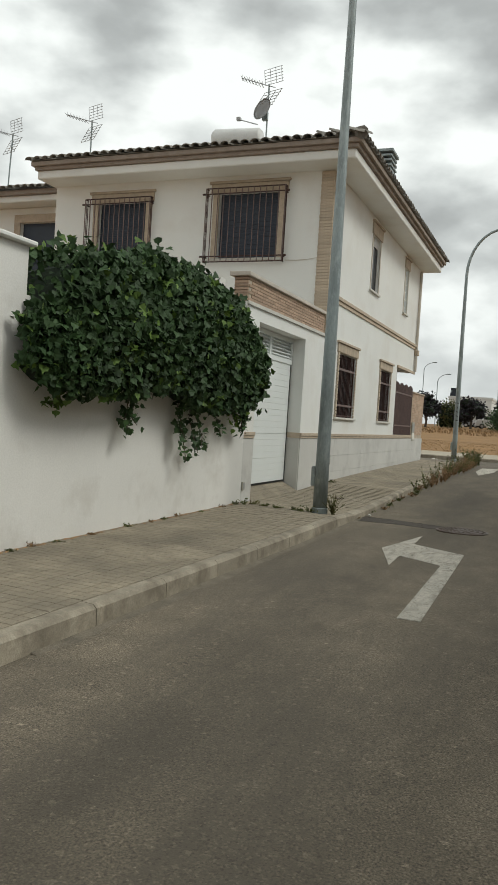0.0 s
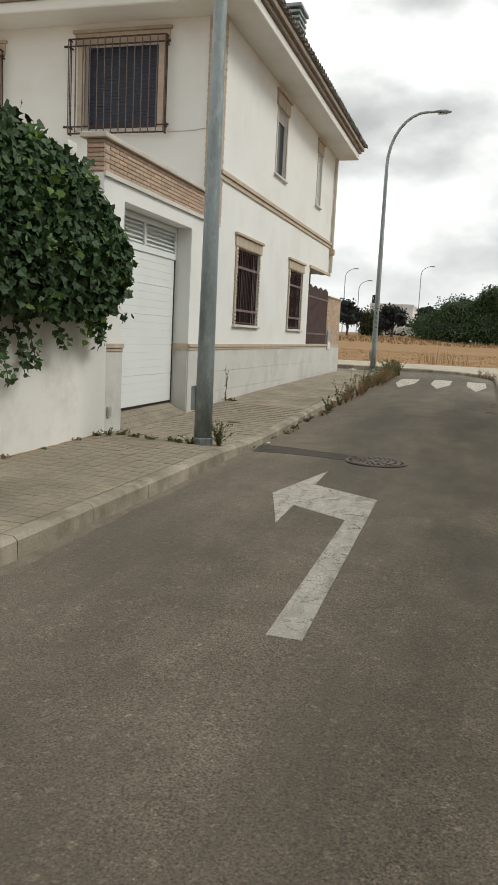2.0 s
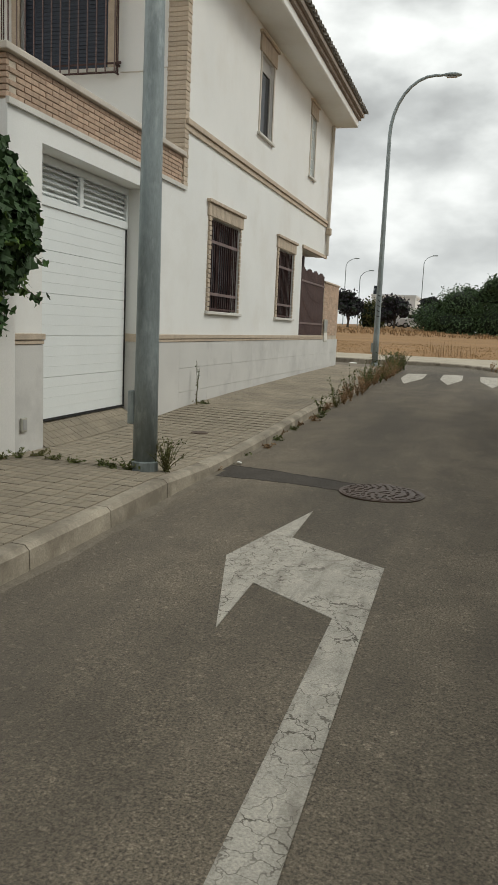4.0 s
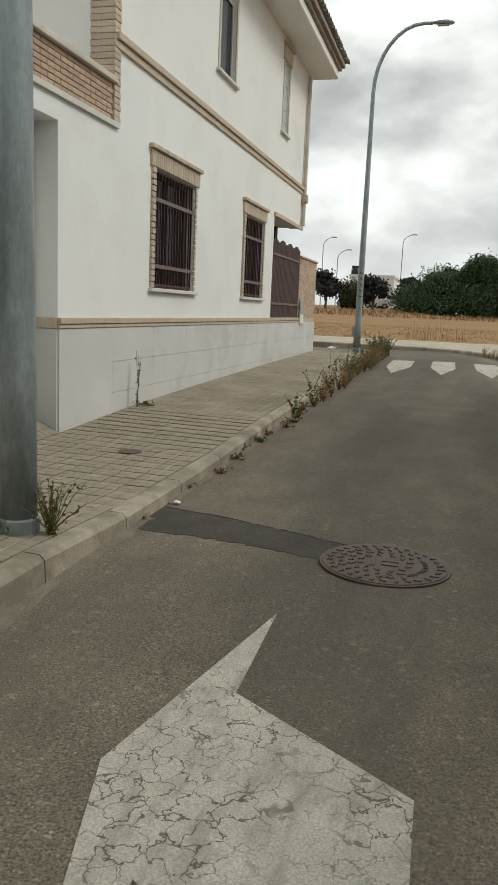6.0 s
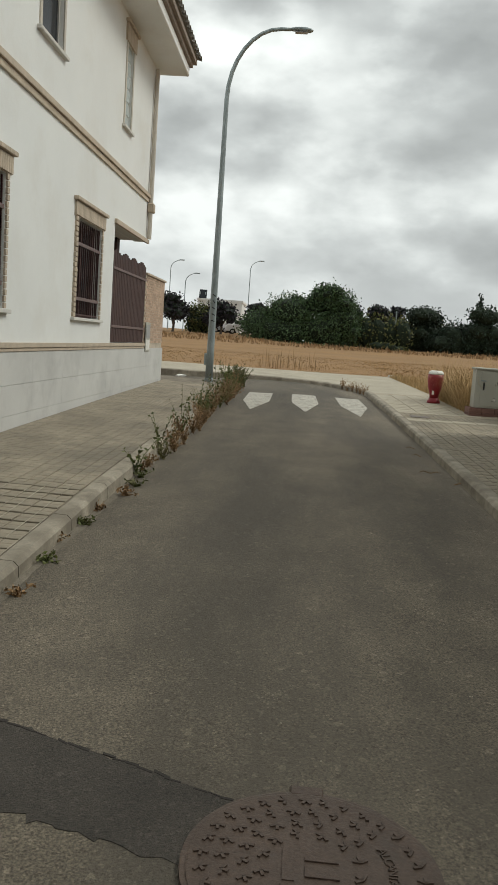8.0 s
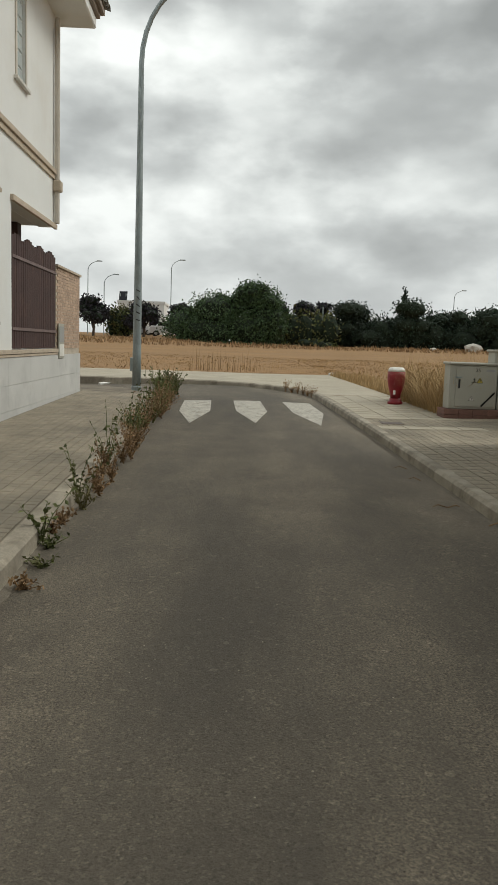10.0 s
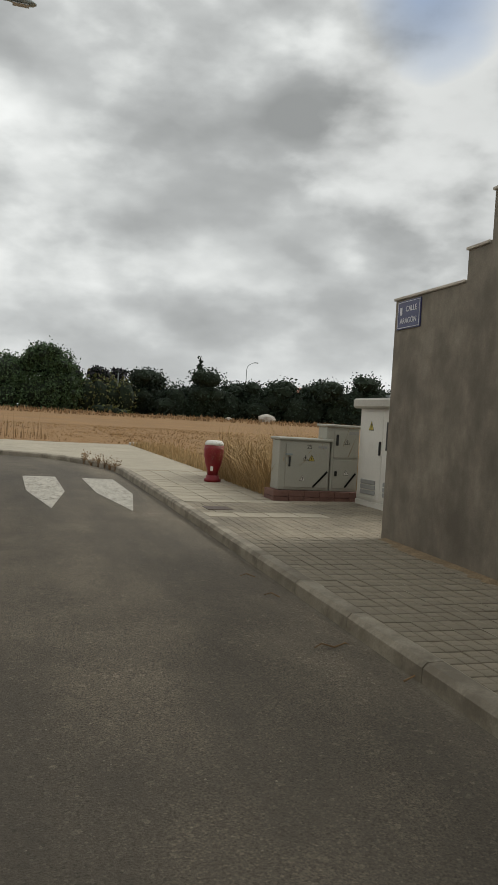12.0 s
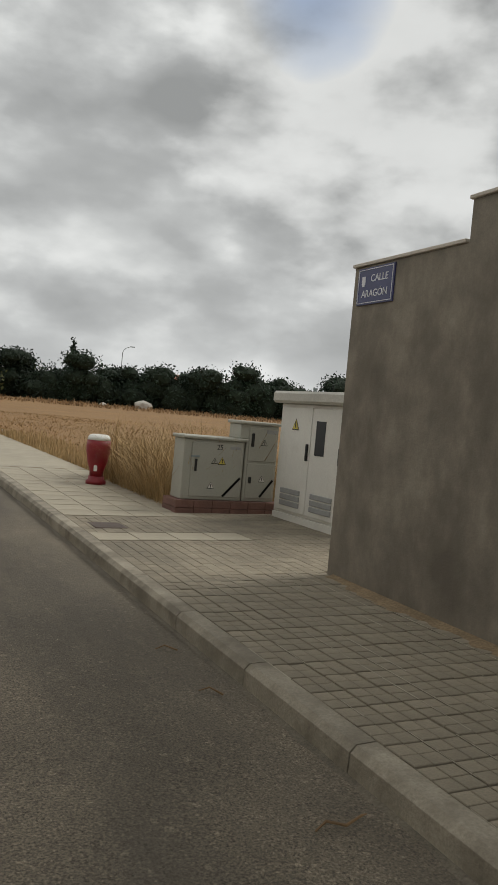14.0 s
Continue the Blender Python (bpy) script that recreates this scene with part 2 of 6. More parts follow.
EAVE_BROWN = material("eave_brick_trim", (0.30, 0.25, 0.21), 0.88, 6, 0.15, 60, 0.1, 0.3)
ZINC = material("galvanised_steel", (0.27, 0.31, 0.31), 0.5, 2.5, 0.22, 25, 0.12, 0.15, metal=0.35, stain=(0.38, 0.42, 0.42), stain_scale=7, stain_at=(0.52, 0.70), stretch=(2, 2, 0.5), stain_stretch=(1.6, 1.6, 0.5))
ALUM = material("aluminium", (0.5, 0.5, 0.51), 0.4, 3, 0.1, 30, 0.1, 0.1, metal=0.7)
DISH = material("dish_grey", (0.42, 0.42, 0.42), 0.5, 3, 0.08, 30, 0.05, 0.05)
TANK = material("tank_white", (0.72, 0.72, 0.70), 0.5, 2, 0.08, 30, 0.05, 0.05)
CAST_IRON = material("cast_iron", (0.088, 0.060, 0.044), 0.5, 5, 0.2, 60, 0.2, 0.4, metal=0.3, stain=(0.075, 0.06, 0.048), stain_scale=6)
CEMENT = material("grey_cement_render", (0.265, 0.232, 0.185), 0.92, 2.4, 0.3, 60, 0.08, 0.25, stain=(0.15, 0.13, 0.103), stain_scale=1.5, stain_at=(0.40, 0.68), stain_stretch=(1, 1.2, 0.7))
RED = material("hydrant_red", (0.23, 0.008, 0.015), 0.5, 4, 0.14, 40, 0.08, 0.1, stain=(0.22, 0.03, 0.03), stain_scale=5)
WHITE_PAINT = material("white_paint", (0.78, 0.77, 0.72), 0.6, 3, 0.08, 40, 0.05, 0.1)
CABINET = material("cabinet_polyester", (0.40, 0.39, 0.33), 0.6, 1.5, 0.06, 60, 0.06, 0.15, stain=(0.42, 0.41, 0.35), stain_scale=1.5)
KIOSK = material("kiosk_cream", (0.72, 0.70, 0.64), 0.7, 1.2, 0.06, 60, 0.05, 0.15, stain=(0.60, 0.57, 0.50), stain_scale=1.4)
KIOSK_ROOF = material("kiosk_roof_concrete", (0.50, 0.48, 0.43), 0.9, 2, 0.15, 60, 0.1, 0.3)
LOUVRE = material("louvre_grey", (0.33, 0.33, 0.32), 0.6, 3, 0.1, 40, 0.05, 0)
PLINTH_RED = material("red_brown_brick", (0.18, 0.095, 0.075), 0.9, 5, 0.2, 60, 0.15, 0.4, random_vary=0.12)
BLACK = material("black_plastic", (0.02, 0.02, 0.02), 0.5, 4, 0.1, 30, 0.05, 0)
YELLOW = material("warning_yellow", (0.62, 0.50, 0.10), 0.6, 4, 0.08, 30, 0.05, 0)
SIGN_BLUE = material("sign_blue", (0.045, 0.05, 0.14), 0.35, 3, 0.08, 30, 0.04, 0)
SIGN_WHITE = material("sign_white", (0.72, 0.72, 0.76), 0.4, 3, 0.05, 30, 0.03, 0)
FIELD = material("dry_field", (0.265, 0.150, 0.058), 0.95, 0.25, 0.14, 14, 0.25, 0.9, 12, stain=(0.24, 0.14, 0.06), stain_scale=0.12, stain_at=(0.45, 0.7))
STRAW = material("dry_grass", (0.45, 0.31, 0.145), 0.85, 2, 0.15, 30, 0.1, 0, random_vary=0.3)
STUBBLE = material("field_stubble", (0.28, 0.168, 0.066), 0.9, 2, 0.15, 30, 0.1, 0, random_vary=0.25)
SCRUB = material("brown_scrub", (0.235, 0.145, 0.07), 0.85, 2, 0.2, 30, 0.1, 0, random_vary=0.3)
WEED = leaf_material("weed_green", (0.10, 0.115, 0.035), (0.15, 0.12, 0.05))
IVY = leaf_material("ivy_leaf", (0.042, 0.085, 0.026), (0.028, 0.060, 0.020))
IVY_YOUNG = leaf_material("young_ivy_leaf", (0.10, 0.165, 0.032), (0.08, 0.14, 0.03))
TREE_GREEN = leaf_material("tree_leaf", (0.050, 0.085, 0.034), (0.028, 0.054, 0.023))
TREE_DARK = leaf_material("dark_tree_leaf", (0.022, 0.040, 0.022), (0.014, 0.027, 0.016))
TREE_PURPLE = leaf_material("purple_tree_leaf", (0.020, 0.018, 0.022), (0.012, 0.012, 0.014))
BARK = material("bark", (0.11, 0.085, 0.065), 0.95, 5, 0.2, 40, 0.2, 0.6)
FAR_WHITE = material("far_white_wall", (0.7, 0.7, 0.68), 0.9, 1, 0.05, 20, 0.03, 0)
FAR_RED = material("far_brick_wall", (0.30, 0.13, 0.09), 0.9, 1, 0.1, 20, 0.05, 0)
FAR_ROOF = material("far_roof", (0.30, 0.14, 0.09), 0.9, 1, 0.1, 20, 0.05, 0)
CAR_WHITE = material("car_white", (0.7, 0.7, 0.7), 0.3, 2, 0.03, 20, 0.02, 0)
CAR_GREY = material("car_grey", (0.25, 0.26, 0.28), 0.3, 2, 0.03, 20, 0.02, 0)
GLASS = material("dark_glass", (0.014, 0.016, 0.02), 0.15, 2, 0.05, 20, 0.02, 0, spec=0.25)
RUBBER = material("rubber", (0.02, 0.02, 0.02), 0.9, 2, 0.05, 20, 0.02, 0)
RUBBLE = material("pale_rock", (0.45, 0.42, 0.37), 0.9, 2, 0.2, 20, 0.15, 0.4)
# near-black filler colour: the shade deep inside foliage is put into it
FOLIAGE_SHADE = material("foliage_shade", (0.012, 0.022, 0.010), 0.95, 3, 0.3, 20, 0.3, 0.6)
GLASS_BLOCK = material("glass_block", (0.50, 0.55, 0.54), 0.15, 3, 0.08, 30, 0.04, 0.05)

# ---- building blocks ----
def thing(name, at, label="", category="", group="", kind=""):
    ob = tagged(new(name), label, category, group, kind)
    ob.location = at
    ob.empty_display_size = 0.1
    return ob


def link_mesh(name, me, mat, parent=None, label=""):
    mats = mat if isinstance(mat, (list, tuple)) else [mat]
    if not me.materials:
        for m in mats:
            me.materials.append(m)
    ob = new(name, me)
    if parent is not None:
        ob.parent = parent
        if parent.parent is None:
            ob.matrix_parent_inverse = Matrix.Translation(-parent.location)
    if label:
        ob["label"] = label
    return ob


def part(name, bm, mat, parent=None, label="", smooth=False):
    """Links a bmesh, in world coordinates, as one mesh object."""
    me = bpy.data.meshes.new(name)
    bmesh.ops.recalc_face_normals(bm, faces=bm.faces)
    if smooth:
        for f in bm.faces:
            f.smooth = True
    bm.to_mesh(me)
    bm.free()
    return link_mesh(name, me, mat, parent, label)


def box(bm, x0, x1, y0, y1, z0, z1, bevel=0.0, turn=None):
    vs = bmesh.ops.create_cube(bm, size=1.0)["verts"]
    for v in vs:
        v.co = Vector(((x0 + x1) / 2 + v.co.x * (x1 - x0), (y0 + y1) / 2 + v.co.y * (y1 - y0), (z0 + z1) / 2 + v.co.z * (z1 - z0)))
    if bevel:
        es = list({e for v in vs for e in v.link_edges})
        vs = [v for v in bmesh.ops.bevel(bm, geom=es, offset=bevel, segments=1, affect="EDGES")["verts"]]
    if turn is not None:
        bmesh.ops.transform(bm, matrix=turn, verts=vs)
    return bm


def boxes(*rows, bevel=0.0):
    bm = bmesh.new()
    for r in rows:
        box(bm, *r, bevel=bevel)
    return bm


def tube(bm, points, radii, n=10, cap=True):
    """A round bar along points."""
    rings = []
    pts = [Vector(p) for p in points]
    if isinstance(radii, (int, float)):
        radii = [radii] * len(pts)
    for i, p in enumerate(pts):
        d = (pts[min(i + 1, len(pts) - 1)] - pts[max(i - 1, 0)]).normalized()
        if i == 0:
            a = d.cross(Vector((0, 0, 1)) if abs(d.z) < 0.9 else Vector((1, 0, 0))).normalized()
        else:
            a = (a - d * a.dot(d)).normalized()
        b = d.cross(a)
        rings.append([bm.verts.new(p + radii[i] * (math.cos(k * math.tau / n) * a + math.sin(k * math.tau / n) * b)) for k in range(n)])
    for r, s in zip(rings, rings[1:]):
        for k in range(n):
            bm.faces.new((r[k], r[(k + 1) % n], s[(k + 1) % n], s[k]))
    if cap:
        bm.faces.new(rings[0][::-1])
        bm.faces.new(rings[-1])
    return bm


def prism(bm, outline, z0, z1):
    """An upright prism over a closed outline of (x, y)."""
    lo = [bm.verts.new((x, y, z0)) for x, y in outline]
    hi = [bm.verts.new((x, y, z1)) for x, y in outline]
    bm.faces.new(lo[::-1])
    bm.faces.new(hi)
    for i in range(len(lo)):
        j = (i + 1) % len(lo)
        bm.faces.new((lo[i], lo[j], hi[j], hi[i]))
    return bm


def sheet(bm, xs, ys, height):
    g = [[bm.verts.new((x, y, height(x, y))) for x in xs] for y in ys]
    for r, s in zip(g, g[1:]):
        for k in range(len(xs) - 1):
            bm.faces.new((r[k], r[k + 1], s[k + 1], s[k]))
    return bm


def wall_cells(bm, axis, a0, a1, u0, u1, z0, z1, openings):
    """A wall between a0 and a1 on one axis, from u0 to u1 along the other, with holes (u0, u1, z0, z1) through it."""
    us = sorted({u0, u1, *[v for o in openings for v in o[:2]]})
    zs = sorted({z0, z1, *[v for o in openings for v in o[2:]]})
    for p, q in zip(us, us[1:]):
        for r, s in zip(zs, zs[1:]):
            mu, mz = (p + q) / 2, (r + s) / 2
            if any(o[0] < mu < o[1] and o[2] < mz < o[3] for o in openings):
                continue
            if axis == "x":
                box(bm, a0, a1, p, q, r, s)
            else:
                box(bm, p, q, a0, a1, r, s)
    bmesh.ops.remove_doubles(bm, verts=bm.verts, dist=1e-5)
    bm.verts.index_update()
    seen = {}
    for f in bm.faces:
        seen.setdefault(tuple(sorted(v.index for v in f.verts)), []).append(f)
    inner = [f for fs in seen.values() if len(fs) > 1 for f in fs]
    if inner:
        bmesh.ops.delete(bm, geom=inner, context="FACES_ONLY")
    return bm


def writing(text, size, mat, m, parent, name="lettering", deep=0.002, align="CENTER"):
    cu = bpy.data.curves.new(name, "FONT")
    cu.body, cu.size, cu.align_x, cu.align_y, cu.extrude = text, size, align, "CENTER", deep
    tmp = bpy.data.objects.new(name, cu)
    me = bpy.data.meshes.new_from_object(tmp)
    bpy.data.objects.remove(tmp)
    me.transform(m)
    return link_mesh(name, me, mat, parent)


# ---- the lie of the land ----
ROAD_Y = [-60, 0, 10, 13, 15, 17, 19, 24, 28, 40, 400]
ROAD_Z = [-0.10, -0.03, 0.0, 0.03, 0.07, 0.12, 0.16, 0.23, 0.27, 0.33, 0.6]
LEFT_KERB, RIGHT_KERB, WALL_X = -3.05, 0.36, -4.85


def road_z(y):
    return float(np.interp(y, ROAD_Y, ROAD_Z))


def road_top(x, y):
    return road_z(y) - 0.026 * max(0.0, -1.3 - x) - 0.012 * max(0.0, x + 1.3)


def left_top(y):
    """Top of the left kerb, lowered at the garage drive."""
    return road_z(y) - 0.02 + float(np.interp(y, [-60, 11.2, 12.4, 14.6, 16.2, 60], [0.145, 0.14, 0.085, 0.085, 0.12, 0.13]))


def left_pave(x, y):
    return left_top(y) + 0.02 * (LEFT_KERB - 0.13 - x)


def right_pave(x, y):
    return road_z(y) + 0.105 + 0.012 * max(0.0, x - RIGHT_KERB)


def bend(k, out=0.0):
    """The outer kerb of the bend: k from 0 (right kerb) to 1 (along the cross street)."""
    a = k * math.pi / 2
    return -3.2 + (3.56 + out) * math.cos(a), 30.3 + (5.2 + out) * math.sin(a)


def land(x, y):
    z = road_z(y) + 0.10 + 0.021 * max(0.0, y - 42.0) + 0.006 * max(0.0, x - 6) * (1 if y > 15 else 0)
    z = min(z, road_z(y) + 1.25) + (0.02 * min(max(0.0, y - 78.0), 40) if x < 0 else 0.0) * min(1.0, -x / 6 if x < 0 else 0)
    n = 0.05 * noise.noise((x * 0.25, y * 0.25, 0.0)) + 0.02 * noise.noise((x * 1.3, y * 1.3, 3.0))
    paved = (x < 2.15 and y < 41.6)
    return z - 0.32 if paved else z + n


def spread(a, b, near0, near1, fine, coarse):
    out, v = [], a
    while v < b:
        out.append(v)
        v += fine if near0 - 0.01 <= v < near1 else coarse * (1 + 0.12 * min(abs(v - near0), abs(v - near1)))
    return out + [b]


ground_xs = spread(-900, 900, -12, 24, 1.2, 1.5)
ground_xs = sorted(set([round(v, 3) for v in ground_xs] + [2.14, 2.16]))
ground_ys = sorted(set([round(v, 3) for v in spread(-600, 1500, 12, 90, 1.2, 1.5)] + [41.59, 41.61]))
ground = part("ground", sheet(bmesh.new(), ground_xs, ground_ys, land), FIELD)
tagged(ground, "dry straw-coloured mown field reaching the trees", "field", kind="structure")

# road: the lane and the cross street in one sheet
lane_xs = [-3.2, -2.6, -2.0, -1.3, -0.6, 0.0, 0.45]
bm = sheet(bmesh.new(), lane_xs, [v * 1.0 for v in range(-40, 31)], road_top)
sheet(bm, [-60, -30, -15, -8, -5, -3.2, -2.6, -2.0, -1.3, -0.6, 0.0, 0.45], [30, 31, 32, 33, 34, 35, 36], road_top)
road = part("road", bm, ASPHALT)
tagged(road, "worn grey-brown asphalt lane with fine gravel", "road", kind="structure")

# left pavement bed and right pavement bed
bm = sheet(bmesh.new(), [-4.9, -4.0, LEFT_KERB - 0.14], [v * 0.5 for v in range(-40, 59)], lambda x, y: left_pave(x, y) - 0.012)
corner = [(LEFT_KERB - 0.14, 29.0), (-3.3, 29.8), (-3.75, 30.4), (-4.4, 30.8), (-5.2, 30.9)]
f = [bm.verts.new((x, y, left_pave(x, y) - 0.01)) for x, y in [(-4.9, 29.0), *corner, (-30, 30.9), (-30, 29.0)]]
bm.faces.new(f)
pave_left = part("pavement_left", bm, JOINT)
tagged(pave_left, "worn beige tiled pavement beside the white house", "pavement", kind="structure")

bm = sheet(bmesh.new(), [RIGHT_KERB + 0.14, 1.2, 2.16, 3.2, 4.6], [v * 1.0 for v in range(-20, 31)], lambda x, y: right_pave(x, y) - 0.012)
pave_right = part("pavement_right", bm, JOINT)
tagged(pave_right, "beige tiled pavement beside the cement wall and cabinets", "pavement", kind="structure")
# pale slabs from the cross strip round the outside of the bend
bm = bmesh.new()
n = 16
inner = [bend(k / n, 0.13) for k in range(n + 1)]
outer = [(2.16, 30.3 + 11.2 * min(1, k / 9)) if k <= 9 else (2.16 - (k - 9) / 7 * 5.4, 41.5) for k in range(n + 1)]
iv = [bm.verts.new((x, y, right_pave(x, y) + 0.004)) for x, y in inner]
ov = [bm.verts.new((x, y, right_pave(x, y) + 0.004)) for x, y in outer]
for k in range(n):
    bm.faces.new((iv[k], ov[k], ov[k + 1], iv[k + 1]))
e = [bm.verts.new(p) for p in ((-60, 35.6, right_pave(0, 35.6)), (-60, 41.5, right_pave(0, 41.5) + 0.03))]
bm.faces.new((iv[n], ov[n], e[1], e[0]))
pave_far = part("pavement_bend", bm, PAVING_PALE)
tagged(pave_far, "pale beige pavement round the outside of the bend", "pavement", kind="structure")

# kerbs of metre-long stones
def kerb_stone(y0, y1, side):
    bm = bmesh.new()
    if side < 0:
        face, back, top = LEFT_KERB, LEFT_KERB - 0.13, left_top
    else:
        face, back, top = RIGHT_KERB, RIGHT_KERB + 0.13, lambda y: road_z(y) + 0.108
    rows = []
    for y in (y0 + 0.005, y1 - 0.005):
        rows.append([bm.verts.new(c) for c in ((face - side * 0.012, y, road_z(y) - 0.2), (face, y, top(y) - 0.03), (face + side * 0.03, y, top(y)), (back, y, top(y) + 0.004), (back, y, road_z(y) - 0.2))])
    p, q = rows
    for i in range(4):
        bm.faces.new((p[i], p[i + 1], q[i + 1], q[i]))
    bm.faces.new(p)
    bm.faces.new(q[::-1])
    return bm


kerb_left = thing("kerb_left", (LEFT_KERB, 12, road_z(12)), "worn concrete kerb of metre-long stones", "kerb", kind="structure")
for k in range(-17, 18):
    y = 10.10 + 1.07 * k
    part("kerb_stone", kerb_stone(y, y + 1.07, -1), KERB, kerb_left)
kerb_right = thing("kerb_right", (RIGHT_KERB, 20, road_z(20)), "chamfered concrete kerb of metre-long stones", "kerb", kind="structure")
for y in range(-6, 30):
    part("kerb_stone", kerb_stone(y + 0.3, y + 1.3, 1), KERB, kerb_right)


def kerb_arc(points, inward):
    """Kerb along a bent line; inward: vector field giving the pavement side."""
    bm = bmesh.new()
    rows = []
    for i, (x, y) in enumerate(points):
        a, b = Vector(points[max(0, i - 1)]), Vector(points[min(len(points) - 1, i + 1)])
        d = (b - a).normalized()
        nrm = Vector((-d.y, d.x)) * inward
        z = road_z(y)
        rows.append([bm.verts.new(c) for c in ((x, y, z - 0.2), (x, y, z + 0.08), (x + nrm.x * 0.03, y + nrm.y * 0.03, z + 0.108), (x + nrm.x * 0.14, y + nrm.y * 0.14, z + 0.112), (x + nrm.x * 0.14, y + nrm.y * 0.14, z - 0.2))])
    for p, q in zip(rows, rows[1:]):
        for i in range(4):
            bm.faces.new((p[i], p[i + 1], q[i + 1], q[i]))
    return bm


for k in range(12):
    part("kerb_stone", kerb_arc([bend((k + j / 2 + 0.01 * (1 - j)) / 12) for j in range(3)], -1), KERB, kerb_right)
for k in range(30):
    part("kerb_stone", kerb_arc([(-3.2 - k - 0.01, 35.5), (-4.2 - k, 35.5)], -1), KERB, kerb_right)
cl = [(LEFT_KERB, 29.35), (-3.12, 29.7), (-3.35, 30.15), (-3.75, 30.55), (-4.4, 30.95), (-5.2, 31.05)]
for p, q in zip(cl, cl[1:]):
    part("kerb_stone", kerb_arc([p, q], 1), KERB, kerb_left)
for k in range(14):
    part("kerb_stone", kerb_arc([(-5.2 - k, 31.05), (-6.19 - k, 31.05)], 1), KERB, kerb_left)


# road markings, 4 mm proud of the asphalt
def marking(name, outlines, mat, label, category, thick=0.006, kind=""):
    bm = bmesh.new()
    for o in outlines:
        hi = [bm.verts.new((x, y, road_top(x, y) + thick)) for x, y in o]
        lo = [bm.verts.new((x, y, road_top(x, y) - 0.02)) for x, y in o]
        bm.faces.new(hi)
        for i in range(len(o)):
            j = (i + 1) % len(o)
            bm.faces.new((hi[i], lo[i], lo[j], hi[j]))
    bmesh.ops.remove_doubles(bm, verts=bm.verts, dist=1e-4)
    ob = part(name, bm, mat)
    return tagged(ob, label, category, kind=kind)


marking("road_arrow", [[(-1.15, 6.2), (-0.96, 6.2), (-1.04, 9.84), (-1.19, 8.88)], [(-1.19, 8.88), (-1.04, 9.84), (-1.745, 10.32), (-1.73, 9.28)],
                       [(-1.745, 10.32), (-1.77, 11.14), (-2.05, 9.76)], [(-1.73, 9.28), (-1.745, 10.32), (-2.05, 9.76)], [(-2.05, 9.76), (-1.71, 8.56), (-1.73, 9.28)]],
        ROAD_PAINT, "cracked white painted left-turn arrow on the asphalt", "road marking")
for cx in (-2.36, -1.30, -0.24):
    marking("yield_mark", [[(cx - 0.30, 29.3), (cx - 0.29, 28.0), (cx, 28.0), (cx, 29.3)], [(cx - 0.29, 28.0), (cx - 0.28, 26.9), (cx, 26.9), (cx, 28.0)], [(cx - 0.28, 26.9), (cx, 24.85), (cx, 26.9)],
                            [(cx, 29.3), (cx, 28.0), (cx + 0.29, 28.0), (cx + 0.28, 29.3)], [(cx, 28.0), (cx, 26.9), (cx + 0.30, 26.9), (cx + 0.29, 28.0)], [(cx, 26.9), (cx, 24.85), (cx + 0.30, 26.9)]], ROAD_PAINT,
            "scuffed white painted pentagon mark across the lane", "road marking")["group"] = "painted marks across the lane"
patch_r = random.Random(12)


def ragged(p, q, n, wob):
    return [(p[0] + (q[0] - p[0]) * k / n + patch_r.uniform(-wob, wob), p[1] + (q[1] - p[1]) * k / n + patch_r.uniform(-wob, wob)) for k in range(n)]


far_edge = ragged((-3.03, 12.90), (-2.4, 12.72), 14, 0.012) + ragged((-2.4, 12.72), (-1.58, 12.36), 18, 0.012) + [(-1.58, 12.36)]
near_edge = ragged((-3.03, 12.30), (-2.35, 12.22), 14, 0.02) + ragged((-2.35, 12.22), (-1.71, 12.03), 18, 0.02) + [(-1.71, 12.03)]
marking("asphalt_patch", [[a, c, d, b] for a, b, c, d in zip(far_edge, far_edge[1:], near_edge, near_edge[1:])], ASPHALT_PATCH,
        "dark strip of newer asphalt leading to the manhole", "asphalt patch", 0.003)


def crack(points, wide, seed):
    """An open dark crack along a bent line, of uneven width."""
    q = random.Random(seed)
    outs = []
    for a, b in zip(points, points[1:]):
        n = max(2, int(math.dist(a, b) / 0.05))
        for k in range(n):
            if q.random() < 0.12:
                continue
            p = [(a[0] + (b[0] - a[0]) * f + q.uniform(-0.008, 0.008), a[1] + (b[1] - a[1]) * f + q.uniform(-0.008, 0.008)) for f in (k / n, (k + 1.1) / n)]
            w = wide * q.uniform(0.4, 1.3)
            outs.append([(p[0][0], p[0][1] - w), (p[1][0], p[1][1] - w), (p[1][0], p[1][1] + w), (p[0][0], p[0][1] + w)])
    return marking("asphalt_crack", outs, JOINT_DARK, "open dark crack in the asphalt", "crack", 0.0045, "stuff")


crack(far_edge[::4], 0.007, 1)

def flecks(name, spots, label, category, seed):
    """Small ragged flecks of pale dust pressed into the asphalt round (x, y, spread x, spread y, count)."""
    q = random.Random(seed)
    bm = bmesh.new()
    for x, y, dx, dy, n in spots:
        for _ in range(n):
            px, py, s_ = q.gauss(x, dx), q.gauss(y, dy), q.uniform(0.002, 0.007)
            if not LEFT_KERB + 0.03 < px < RIGHT_KERB - 0.03:
                continue
            a = q.uniform(0, 6)
            bm.faces.new([bm.verts.new((px + s_ * q.uniform(0.5, 1.2) * math.cos(a + k), py + 1.4 * s_ * q.uniform(0.5, 1.2) * math.sin(a + k), road_top(px, py) + 0.0015)) for k in (0, 1.1, 2.2, 3.3, 4.6, 5.5)])
    return tagged(part(name, bm, DUST), label, category, kind="stuff")


